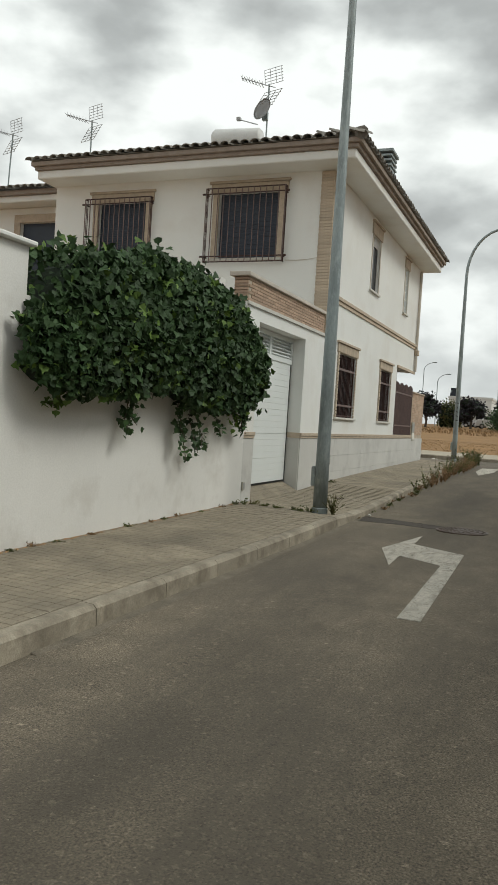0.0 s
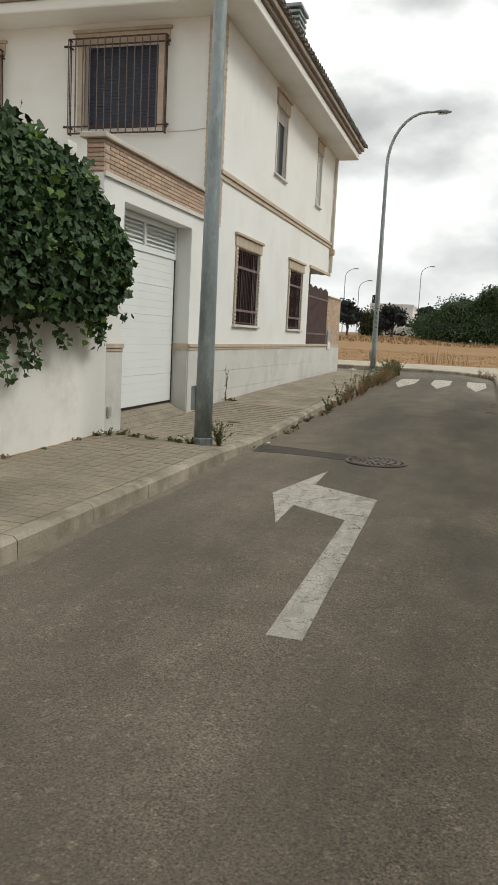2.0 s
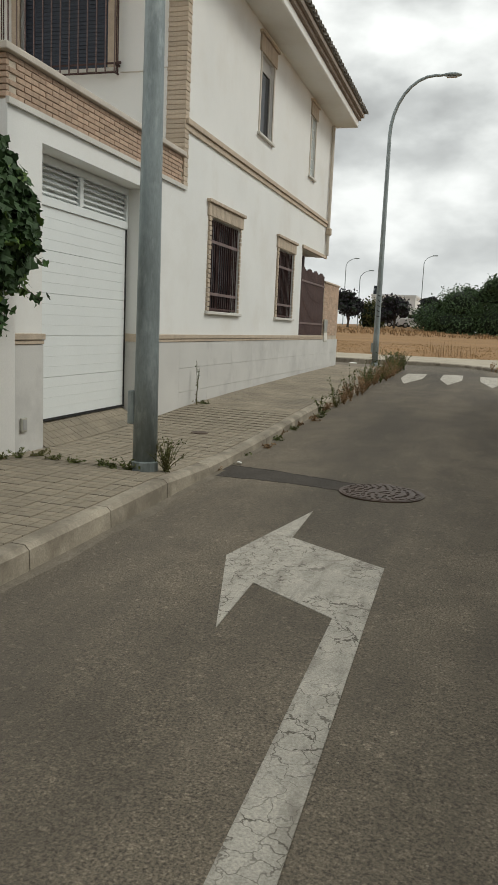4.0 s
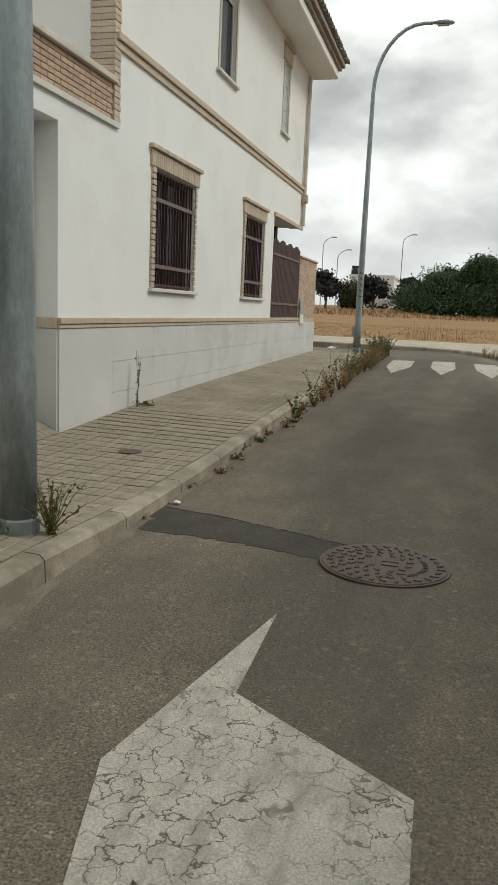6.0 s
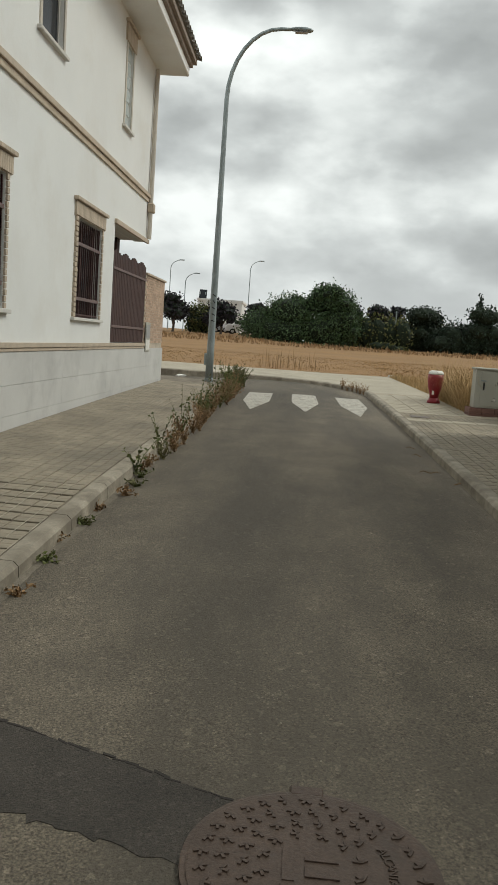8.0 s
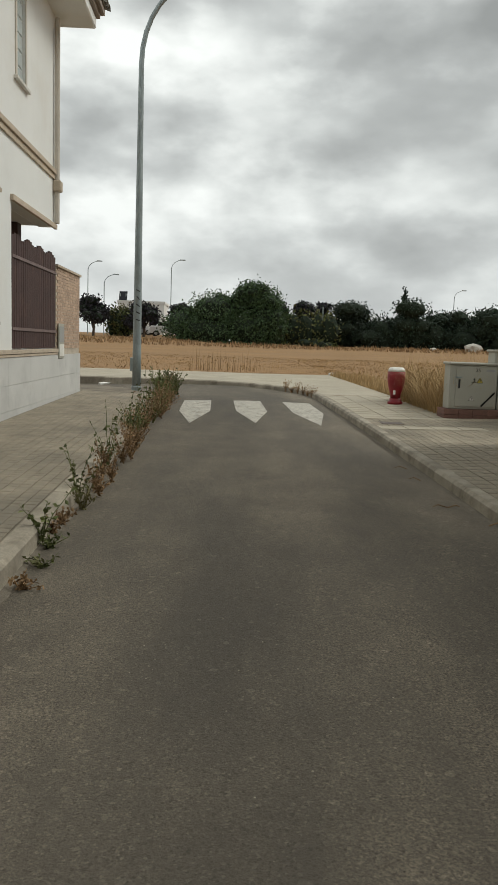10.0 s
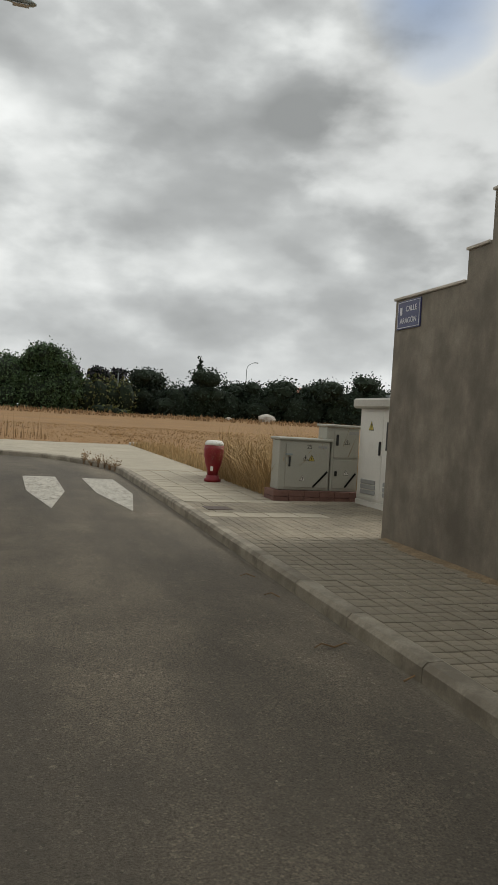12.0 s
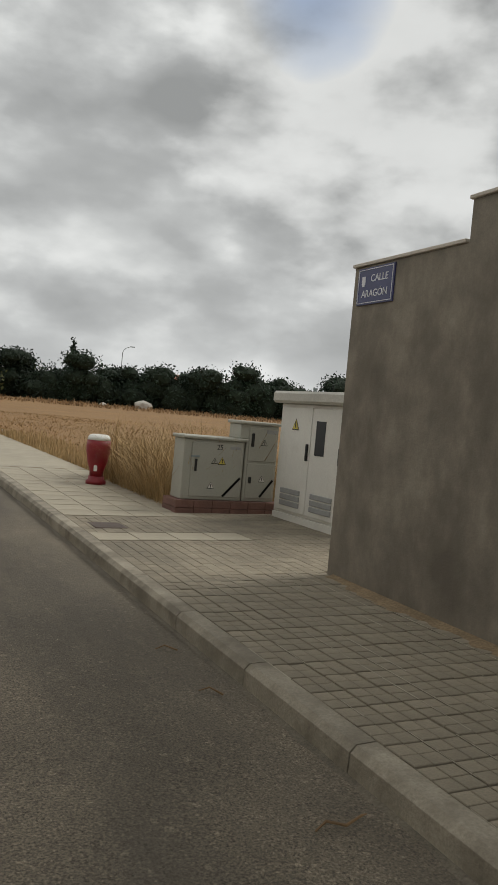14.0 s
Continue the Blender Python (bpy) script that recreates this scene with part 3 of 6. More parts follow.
flecks("asphalt_seam", [(-0.9 + 0.06 * k, 12.32 + 0.034 * k, 0.03, 0.02, 9) for k in range(21)], "pale worn seam in the asphalt beside the manhole", "asphalt seam", 3)
flecks("scuff", [(-1.5, 13.15, 0.05, 0.07, 60), (-2.5, 16.9, 0.25, 0.05, 70), (-2.4, 14.7, 0.12, 0.06, 30), (-2.3, 16.0, 0.1, 0.3, 50), (-0.4, 5.0, 0.3, 0.4, 60)], "pale scuffed spots on the asphalt", "scuff", 4)
# sandy dust lying along the gutter, with a ragged edge
def dust_strip(kerb, side, y0, y1, wide, seed):
    bm = bmesh.new()
    q = random.Random(seed)
    rows = []
    y = y0
    while y < y1:
        w = wide * (0.35 + 0.9 * abs(noise.noise((y * 0.8, seed, 0.0))) + 0.5 * abs(noise.noise((y * 4.0, seed, 2.0))))
        rows.append([bm.verts.new((kerb + side * 0.004, y, road_top(kerb, y) + 0.012)), bm.verts.new((kerb + side * w * 0.5, y, road_top(kerb + side * w * 0.5, y) + 0.005)), bm.verts.new((kerb + side * w, y, road_top(kerb + side * w, y) + 0.0008))])
        y += 0.06
    for p, r_ in zip(rows, rows[1:]):
        for k in range(2):
            bm.faces.new((p[k], p[k + 1], r_[k + 1], r_[k]))
    ob = part("gutter_dust", bm, DUST)
    return tagged(ob, "sandy dust gathered along the kerb", "dust", kind="stuff")


dust_strip(LEFT_KERB, 1, 13, 29, 0.10, 1.0)
dust_strip(LEFT_KERB, 1, 4, 12.6, 0.16, 2.0)
dust_strip(RIGHT_KERB, -1, 14, 27, 0.07, 3.0)

# sandy soil washed along the foot of the cement wall
bm = bmesh.new()
rows = []
for k in range(130):
    y = 15.4 + 0.052 * k
    w = 0.05 + 0.22 * abs(noise.noise((y * 1.1, 4.0, 0.0))) + 0.10 * abs(noise.noise((y * 5.0, 4.0, 2.0)))
    rows.append([bm.verts.new((2.058 - f * w, y, right_pave(2.058 - f * w, y) + h)) for f, h in ((0, 0.022), (0.5, 0.010), (1.0, 0.0012))])
for p, q in zip(rows, rows[1:]):
    for k in range(2):
        bm.faces.new((p[k], p[k + 1], q[k + 1], q[k]))
tagged(part("sandy_soil", bm, SAND), "sandy brown soil along the foot of the cement wall", "soil", kind="stuff")

# ---- garden wall and garage ----
bm = bmesh.new()
box(bm, -5.0, -4.77, -12, 5.95, -0.2, 3.0)
box(bm, -5.0, -4.77, 5.95, 11.52, -0.2, 2.55)
wall_garden = part("wall_garden", bm, GARDEN_RENDER)
tagged(wall_garden, "stained white rendered garden wall", "wall", kind="structure")
coping = part("coping", boxes((-5.06, -4.70, -12, 6.0, 3.003, 3.05), bevel=0.01), RENDER, wall_garden)

wall_garage = thing("wall_garage", (WALL_X, 13.5, 0.1), "white rendered garage wall with a brick parapet", "wall", kind="structure")
bm = wall_cells(bmesh.new(), "x", -5.35, WALL_X, 11.53, 15.87, -0.2, 3.40, [(12.12, 14.62, -0.2, 3.15)])
part("wall_body", bm, RENDER, wall_garage)
box_back = boxes((-11.9, -5.36, 11.53, 11.75, -0.2, 3.8))
part("side_wall", box_back, RENDER, wall_garage)
part("garage_roof", boxes((-11.9, -5.36, 11.76, 15.86, 3.3, 3.42)), COPING, wall_garage)
part("parapet_core", boxes((-5.10, WALL_X - 0.012, 11.55, 15.87, 3.401, 3.80)), MORTAR, wall_garage)
part("parapet_coping", boxes((-5.16, WALL_X + 0.05, 11.45, 15.86, 3.803, 3.87), bevel=0.008), COPING, wall_garage)
part("parapet_ledge", boxes((WALL_X + 0.001, WALL_X + 0.035, 11.50, 15.95, 3.36, 3.415)), STONE_SILL, wall_garage)
for y0, y1 in ((11.56, 12.12), (14.62, 15.87)):
    part("plinth_slab", boxes((WALL_X, WALL_X + 0.018, y0, y1, -0.1, 1.19)), PLINTH, wall_garage)
    part("plinth_band", boxes((WALL_X, WALL_X + 0.03, y0 - 0.01, y1, 1.195, 1.235), (WALL_X, WALL_X + 0.045, y0 - 0.01, y1, 1.24, 1.30), bevel=0.004), BRICK_PALE, wall_garage)
part("jamb_slab", boxes((-5.11, WALL_X - 0.004, 14.60, 14.62, -0.1, 1.19)), PLINTH, wall_garage)
part("jamb_band", boxes((-5.11, WALL_X - 0.004, 14.59, 14.62, 1.195, 1.30)), BRICK_PALE, wall_garage)

bm = bmesh.new()
v = [bm.verts.new(p) for p in ((WALL_X + 0.05, 12.1, left_pave(WALL_X, 12.1) - 0.02), (WALL_X + 0.05, 14.62, left_pave(WALL_X, 14.62) - 0.02), (-5.2, 14.62, 0.345), (-5.2, 12.1, 0.345))]
bm.faces.new(v)
part("drive_ramp", bm, PAVING, wall_garage)

# sectional garage door with louvres above
garage_door = thing("garage_door", (-5.14, 13.37, 0.33), "closed white sectional garage door with louvred vents above", "garage door")
bm = bmesh.new()
z = 0.355
for k in range(5):
    for j in range(4):
        box(bm, -5.16, -5.12, 12.13, 14.61, z + j * 0.1135 + 0.0006, z + j * 0.1135 + 0.1129, bevel=0.0016)
    part("door_panel", bm, GARAGE_WHITE, garage_door)
    bm = bmesh.new()
    z += 0.4565
bm.free()
part("backing", boxes((-5.2, -5.165, 12.13, 14.61, 0.2, 3.14)), GARAGE_WHITE, garage_door)
part("vent_frame", boxes((-5.15, -5.10, 12.13, 14.61, 2.635, 2.73), (-5.15, -5.10, 12.13, 14.61, 3.06, 3.145), (-5.15, -5.10, 13.34, 13.42, 2.731, 3.059), (-5.15, -5.10, 12.13, 12.18, 2.731, 3.059), (-5.15, -5.10, 14.56, 14.61, 2.731, 3.059), bevel=0.004), GARAGE_WHITE, garage_door)
for a, b in ((12.19, 13.33), (13.43, 14.55)):
    for k in range(5):
        bm = bmesh.new()
        box(bm, -5.16, -5.11, a, b, 0, 0.012)
        bmesh.ops.rotate(bm, verts=bm.verts, cent=(-5.135, a, 0.006), matrix=Matrix.Rotation(radians(42), 3, "Y"))
        bmesh.ops.translate(bm, verts=bm.verts, vec=(0, 0, 2.765 + k * 0.063))
        part("vent_slat", bm, GARAGE_WHITE, garage_door)
part("rubber_seal", boxes((-5.15, -5.112, 12.13, 14.61, 0.33, 0.352)), RUBBER, garage_door)
part("edge_seal", boxes((-5.15, -5.112, 14.572, 14.60, 0.35, 2.63)), RUBBER, garage_door)

# ---- the house ----
house = thing("house", (-8.4, 21, 0.2), "two-storey white rendered house with buff brick trim and tiled roof", "house")
SIDE_HOLES = [(17.07, 18.62, 1.68, 3.15), (21.38, 22.78, 1.68, 3.12), (19.58, 20.42, 5.02, 6.42), (23.95, 24.42, 5.08, 6.44), (23.66, 26.5, 1.30, 3.40)]
bm = wall_cells(bmesh.new(), "x", -5.13, WALL_X, 15.87, 26.42, -0.2, 6.9, SIDE_HOLES)
part("wall", bm, RENDER, house)
FRONT_HOLES = [(-7.50, -6.06, 5.05, 6.50), (-10.66, -9.36, 5.03, 6.42)]
bm = wall_cells(bmesh.new(), "y", 15.87, 16.15, -11.9, -5.131, 0.0, 6.9, FRONT_HOLES)
part("wall", bm, RENDER, house)
part("wall", boxes((-11.9, -11.62, 16.16, 26.42, 0, 6.9)), RENDER, house)
part("wall", boxes((-11.6, -5.14, 26.15, 26.42, 3.41, 6.9)), RENDER, house)
part("wall", boxes((-11.6, -5.14, 23.4, 23.65, 0, 3.4)), RENDER, house)
part("porch_ceiling", boxes((-11.6, -5.14, 23.66, 26.14, 3.401, 3.55)), RENDER, house)
part("porch_column", boxes((-5.62, -5.36, 25.95, 26.2, 0.2, 3.4), bevel=0.01), IRON, house)
part("first_floor", boxes((-11.6, -5.14, 16.16, 23.39, 3.3, 3.5)), DARK, house)
# plinth of large slabs with a brick band on it
y = 15.872
k = 0
while y < 28.85:
    y1 = min(y + 1.26, 28.88)
    for z0, z1 in ((-0.1, 0.44), (0.444, 0.80), (0.804, 1.19)):
        part("plinth_slab", boxes((WALL_X, WALL_X + 0.018, y, y1 - 0.004, z0, z1)), PLINTH, house)
    y = y1
part("plinth_band", boxes((WALL_X, WALL_X + 0.03, 15.872, 26.6, 1.195, 1.235), (WALL_X, WALL_X + 0.045, 15.872, 26.6, 1.24, 1.30), bevel=0.004), BRICK_PALE, house)
part("string_course", boxes((WALL_X, WALL_X + 0.03, 15.87, 26.45, 4.18, 4.26), (WALL_X, WALL_X + 0.06, 15.87, 26.48, 4.264, 4.34), bevel=0.004), BRICK_PALE, house)
part("porch_lintel", boxes((WALL_X, WALL_X + 0.05, 23.6, 26.45, 3.36, 3.44), bevel=0.004), BRICK_PALE, house)
part("drain_pipe", tube(bmesh.new(), [(WALL_X + 0.06, 26.36, 6.8), (WALL_X + 0.06, 26.36, 3.45)], 0.045), COPING, house)
part("rain_hopper", boxes((WALL_X, WALL_X + 0.14, 26.28, 26.46, 3.98, 4.17), bevel=0.02), BRICK_PALE, house)
# porch parapet and the brick boundary wall past it
part("low_wall", boxes((-5.05, WALL_X - 0.002, 23.66, 26.6, 0, 1.295)), RENDER, house)
wall_end = thing("wall_end", (WALL_X, 27.7, 0.3), "buff brick boundary wall on a pale plinth", "wall", kind="structure")
part("wall_core", boxes((-5.1, WALL_X - 0.012, 26.61, 28.86, 0, 2.74)), MORTAR, wall_end)
part("wall_core", boxes((-12, -5.101, 28.62, 28.86, 0, 2.74)), BRICK, wall_end)
part("coping", boxes((-5.14, WALL_X + 0.03, 26.61, 28.9, 2.745, 2.79), bevel=0.005), BRICK_PALE, wall_end)

# eaves: plaster soffit, brick trim, tiled hip roof
SLOPE = 0.30
ex0, ex1, ey0, ey1 = -11.98, -4.24, 15.20, 26.93
part("soffit", boxes((ex0, ex1, ey0, ey1, 6.87, 7.06), bevel=0.02), RENDER, house)
part("eave_trim", boxes((ex0 - 0.04, ex1 + 0.06, ey0 - 0.06, ey1 + 0.06, 7.063, 7.14), (ex0 - 0.1, ex1 + 0.13, ey0 - 0.13, ey1 + 0.13, 7.144, 7.24), bevel=0.006), EAVE_BROWN, house)
rx0, rx1, ry0, ry1 = ex0 - 0.12, ex1 + 0.16, ey0 - 0.16, ey1 + 0.16
half = (rx1 - rx0) / 2
xm, top = (rx0 + rx1) / 2, 7.26 + SLOPE * half
bm = bmesh.new()
c = [bm.verts.new(p) for p in ((rx0, ry0, 7.26), (rx1, ry0, 7.26), (rx1, ry1, 7.26), (rx0, ry1, 7.26), (xm, ry0 + half, top), (xm, ry1 - half, top))]
for q in ((0, 1, 4), (1, 2, 5, 4), (2, 3, 5), (3, 0, 4, 5), (3, 2, 1, 0)):
    bm.faces.new([c[i] for i in q])
roof = part("roof", bm, ROOF_TILE, house)


def barrel(length, r):
    """A curved tile lying along +y, rising at the roof's slope."""
    n = 6
    vs, fs = [], []
    for i, y in enumerate((0.0, length)):
        rr = r * (1 - 0.12 * i)
        for q in (rr, rr - 0.014):
            for k in range(n + 1):
                a = math.pi * k / n
                vs.append((q * math.cos(a), y, 0.75 * q * math.sin(a) + y * SLOPE))
    m = n + 1
    for k in range(n):
        fs += [(k, k + 1, 2 * m + k + 1, 2 * m + k), (m + k, 3 * m + k, 3 * m + k + 1, m + k + 1), (k, m + k, m + k + 1, k + 1), (2 * m + k, 2 * m + k + 1, 3 * m + k + 1, 3 * m + k)]
    me = bpy.data.meshes.new("roof_tile")
    me.from_pydata(vs, [], fs)
    for p in me.polygons:
        p.use_smooth = True
    me.materials.append(ROOF_TILE)
    return me


def tile_row(me, start, end, turn, owner, rnd):
    d = Vector(end) - Vector(start)
    n = int(d.length / 0.225)
    for k in range(n + 1):
        ob = link_mesh("roof_tile", me, ROOF_TILE, owner)
        p = Vector(start) + d * (k / n)
        ob.matrix_basis = Matrix.Translation(p + Vector((0, 0, rnd.uniform(-0.008, 0.008)))) @ Matrix.Rotation(radians(turn + rnd.uniform(-1.5, 1.5)), 4, "Z")


tile_mesh = barrel(0.46, 0.105)
rnd = random.Random(4)
for rise in range(3):
    o = rise * 0.40
    tile_row(tile_mesh, (rx0 + o, ry0 - 0.05 + o, 7.265 + o * SLOPE), (rx1 - o, ry0 - 0.05 + o, 7.265 + o * SLOPE), 0, roof, rnd)
    tile_row(tile_mesh, (rx1 + 0.05 - o, ry0 + o, 7.265 + o * SLOPE), (rx1 + 0.05 - o, ry1 - o, 7.265 + o * SLOPE), 90, roof, rnd)
hip = []
for k in range(12):
    s = k / 12
    hip.append((rx1 - half * s, ry0 + half * s, 7.30 + SLOPE * half * s))
part("hip_tiles", tube(bmesh.new(), hip, [0.13 - 0.012 * (k % 2) for k in range(12)], 8), ROOF_TILE, house)

chimney = thing("chimney", (-5.2, 21.5, 7.6), "white chimney with a dark slatted cap", "chimney")
part("stack", boxes((-5.45, -4.95, 21.2, 21.8, 7.3, 8.5), bevel=0.01), RENDER, chimney)
for k in range(4):
    part("cap_slat", boxes((-5.52, -4.88, 21.13, 21.87, 8.55 + k * 0.13, 8.61 + k * 0.13), bevel=0.005), ZINC, chimney)
part("cap_core", boxes((-5.38, -5.02, 21.28, 21.72, 8.5, 9.0)), DARK, chimney)
part("cap_lid", boxes((-5.56, -4.84, 21.09, 21.91, 9.05, 9.13), bevel=0.01), ZINC, chimney)

# ---- the next house of the row, set back ----
row_house = thing("row_house", (-16, 19, 0), "set-back white house with a tiled roof", "house")
bm = wall_cells(bmesh.new(), "y", 17.5, 17.8, -22, -11.91, 0, 6.9, [(-14.25, -13.0, 5.0, 6.5)])
part("wall", bm, RENDER, row_house)
part("soffit", boxes((-22, -12.25, 16.95, 20, 6.91, 7.08), bevel=0.02), RENDER, row_house)
part("eave_trim", boxes((-22, -12.25, 16.85, 20, 7.083, 7.2)), EAVE_BROWN, row_house)
bm = bmesh.new()
v = [bm.verts.new(p) for p in ((-22, 16.75, 7.21), (-12.25, 16.75, 7.21), (-12.25, 20.5, 7.21 + 3.75 * SLOPE), (-22, 20.5, 7.21 + 3.75 * SLOPE))]
bm.faces.new(v)
row_roof = part("roof", bm, ROOF_TILE, row_house)
tile_row(tile_mesh, (-18, 16.7, 7.215), (-12.4, 16.7, 7.215), 0, row_roof, rnd)
tile_row(tile_mesh, (-18, 17.1, 7.335), (-12.4, 17.1, 7.335), 0, row_roof, rnd)
part("window_shutter", boxes((-14.25, -13.0, 17.62, 17.66, 5.0, 6.5)), SHUTTER, row_house)
part("window_surround", boxes((-14.45, -12.85, 17.46, 17.5, 6.5, 6.72), (-14.45, -14.25, 17.46, 17.5, 4.95, 6.498), bevel=0.005), BRICK_PALE, row_house)

# ---- cement wall on the far side of the lane ----
bm = bmesh.new()
box(bm, 2.06, 2.28, 20.84, 22.2, -0.2, 2.90)
box(bm, 2.06, 2.28, 20.48, 20.84, -0.2, 3.19)
box(bm, 2.06, 2.28, -10, 20.48, -0.2, 3.64)
wall_cement = part("wall_cement", bm, CEMENT)
tagged(wall_cement, "unpainted grey cement-rendered wall with damp stains", "wall", kind="structure")
part("coping", boxes((2.04, 2.31, 20.86, 22.22, 2.903, 2.93), (2.04, 2.31, 20.50, 20.86, 3.193, 3.22), (2.04, 2.31, -10, 20.50, 3.643, 3.67), bevel=0.004), COPING, wall_cement)
part("return_wall", boxes((2.281, 7, 21.98, 22.2, -0.2, 2.9)), CEMENT, wall_cement)

# ---- windows of the side wall ----
def brick_mesh(name, sx, sy, sz, mat):
    """One brick with softened edges, centred on its own origin."""
    bm = bmesh.new()
    box(bm, -sx / 2, sx / 2, -sy / 2, sy / 2, -sz / 2, sz / 2)
    bmesh.ops.bevel(bm, geom=list(bm.edges), offset=0.004, segments=1, affect="EDGES")
    me = bpy.data.meshes.new(name)
    bm.to_mesh(me)
    bm.free()
    me.materials.append(mat)
    return me


def piece(name, me, at, owner, turn=0.0):
    ob = link_mesh(name, me, None, owner)
    ob.matrix_basis = Matrix.Translation(at) @ Matrix.Rotation(radians(turn), 4, "Z")
    return ob


JAMB_BRICK = brick_mesh("jamb_brick", 0.05, 0.10, 0.062, BRICK_PALE)
THIN_JAMB = brick_mesh("jamb_brick", 0.03, 0.06, 0.062, BRICK_PALE)
SOLDIER = brick_mesh("soldier_brick", 0.04, 0.056, 0.28, BRICK_PALE)
SHORT_SOLDIER = brick_mesh("soldier_brick", 0.04, 0.056, 0.19, BRICK_PALE)
LEDGE_BRICK = brick_mesh("ledge_brick", 0.07, 0.12, 0.05, BRICK_PALE)
prnd = random.Random(11)


def side_window(name, y0, y1, z0, z1, label, grille=True, blocks=False, lintel=0.30):
    win = thing(name, (WALL_X, (y0 + y1) / 2, z0), label, "window")
    x = WALL_X
    part("sill", boxes((x - 0.2, x + 0.06, y0 - 0.14, y1 + 0.14, z0 - 0.05, z0 - 0.002), bevel=0.006), STONE_SILL, win)
    lint = part("lintel", boxes((x - 0.1, x + 0.012, y0 - 0.15, y1 + 0.15, z1 + 0.003, z1 + lintel + 0.01)), MORTAR, win)
    n = int((y1 - y0 + 0.3) / 0.064)
    for k in range(n):
        piece("brick", SOLDIER if lintel > 0.25 else SHORT_SOLDIER, (x + 0.014, y0 - 0.115 + (y1 - y0 + 0.23) * k / (n - 1), z1 + 0.004 + lintel / 2), lint)
    n = int((y1 - y0 + 0.4) / 0.125)
    for k in range(n):
        piece("brick", LEDGE_BRICK, (x + 0.035, y0 - 0.13 + (y1 - y0 + 0.26) * k / (n - 1), z1 + lintel + 0.035), lint)
    if not grille or blocks:
        part("jamb_trim", boxes((x - 0.1, x + 0.02, y0 - 0.07, y0 - 0.001, z0, z1), (x - 0.1, x + 0.02, y1 + 0.001, y1 + 0.07, z0, z1), bevel=0.004), COPING, win)
    for yy in (y0 - 0.055, y1 + 0.035) if grille else ():
        n = int((z1 - z0) / 0.07)
        for k in range(n):
            off = 0.006 if k % 2 else -0.006
            piece("brick", JAMB_BRICK if yy < y0 else THIN_JAMB, (x + 0.008 + prnd.uniform(0, 0.006), yy + off * (1 if yy < y0 else -1) * 0.5, z0 + 0.035 + (z1 - z0 - 0.07) * k / (n - 1)), win)
    if blocks:
        rows = int((z1 - z0) / 0.2)
        for k in range(rows):
            for j in range(2):
                a = y0 + j * (y1 - y0) / 2
                b0 = z0 + k * (z1 - z0) / rows
                part("glass_block", boxes((x - 0.1, x - 0.03, a + 0.008, a + (y1 - y0) / 2 - 0.008, b0 + 0.008, b0 + (z1 - z0) / rows - 0.008), bevel=0.012), GLASS_BLOCK, win)
        part("block_mortar", boxes((x - 0.09, x - 0.045, y0, y1, z0, z1)), RENDER, win)
        return win
    if not grille:
        part("frame", boxes((x - 0.09, x - 0.05, y0, y0 + 0.035, z0, z1), (x - 0.09, x - 0.05, y1 - 0.035, y1, z0, z1), (x - 0.09, x - 0.05, y0 + 0.035, y1 - 0.035, z1 - 0.04, z1), bevel=0.003), ALU, win)
        part("pane", boxes((x - 0.08, x - 0.072, y0 + 0.03, y1 - 0.03, z0, z1 - 0.03)), GLASS, win)
        part("roller_shutter", boxes(*[(x - 0.068, x - 0.05, y0 + 0.036, y1 - 0.036, z1 - 0.09 - 0.05 * k, z1 - 0.045 - 0.05 * k) for k in range(4)]), ALU, win)
        return win
    part("frame", boxes((x - 0.19, x - 0.12, y0, y0 + 0.06, z0, z1), (x - 0.19, x - 0.12, y1 - 0.06, y1, z0, z1), (x - 0.19, x - 0.12, y0 + 0.06, y1 - 0.06, z1 - 0.06, z1), (x - 0.19, x - 0.12, y0 + 0.06, y1 - 0.06, z0, z0 + 0.06), (x - 0.19, x - 0.12, (y0 + y1) / 2 - 0.03, (y0 + y1) / 2 + 0.03, z0 + 0.06, z1 - 0.06), bevel=0.004), IRON if grille else ALU, win)
    part("pane", boxes((x - 0.165, x - 0.155, y0 + 0.05, y1 - 0.05, z0 + 0.05, z1 - 0.05)), GLASS, win)
    part("shutter", boxes(*[(x - 0.235, x - 0.215, y0 + 0.01, y1 - 0.01, z0 + 0.05 * k, z0 + 0.05 * k + 0.046) for k in range(int((z1 - z0) / 0.05))]), SHUTTER_BROWN if grille else SHUTTER, win)
    if grille:
        g = part("grille_frame", boxes((x - 0.045, x - 0.025, y0 + 0.01, y0 + 0.03, z0 + 0.02, z1 - 0.02), (x - 0.045, x - 0.025, y1 - 0.03, y1 - 0.01, z0 + 0.02, z1 - 0.02)), IRON, win)
        n = int((y1 - y0) / 0.105)
        for k in range(1, n):
            yy = y0 + (y1 - y0) * k / n
            part("bar", boxes((x - 0.042, x - 0.026, yy - 0.008, yy + 0.008, z0 + 0.02, z1 - 0.02)), IRON, win)
        for zz in (z0 + 0.28, z1 - 0.36):
            part("cross_bar", boxes((x - 0.024, x - 0.010, y0, y1, zz - 0.024, zz + 0.024)), IRON_FLAT, win)
        part("bottom_rail", boxes((x - 0.045, x - 0.02, y0, y1, z0 + 0.03, z0 + 0.055)), IRON, win)
    return win


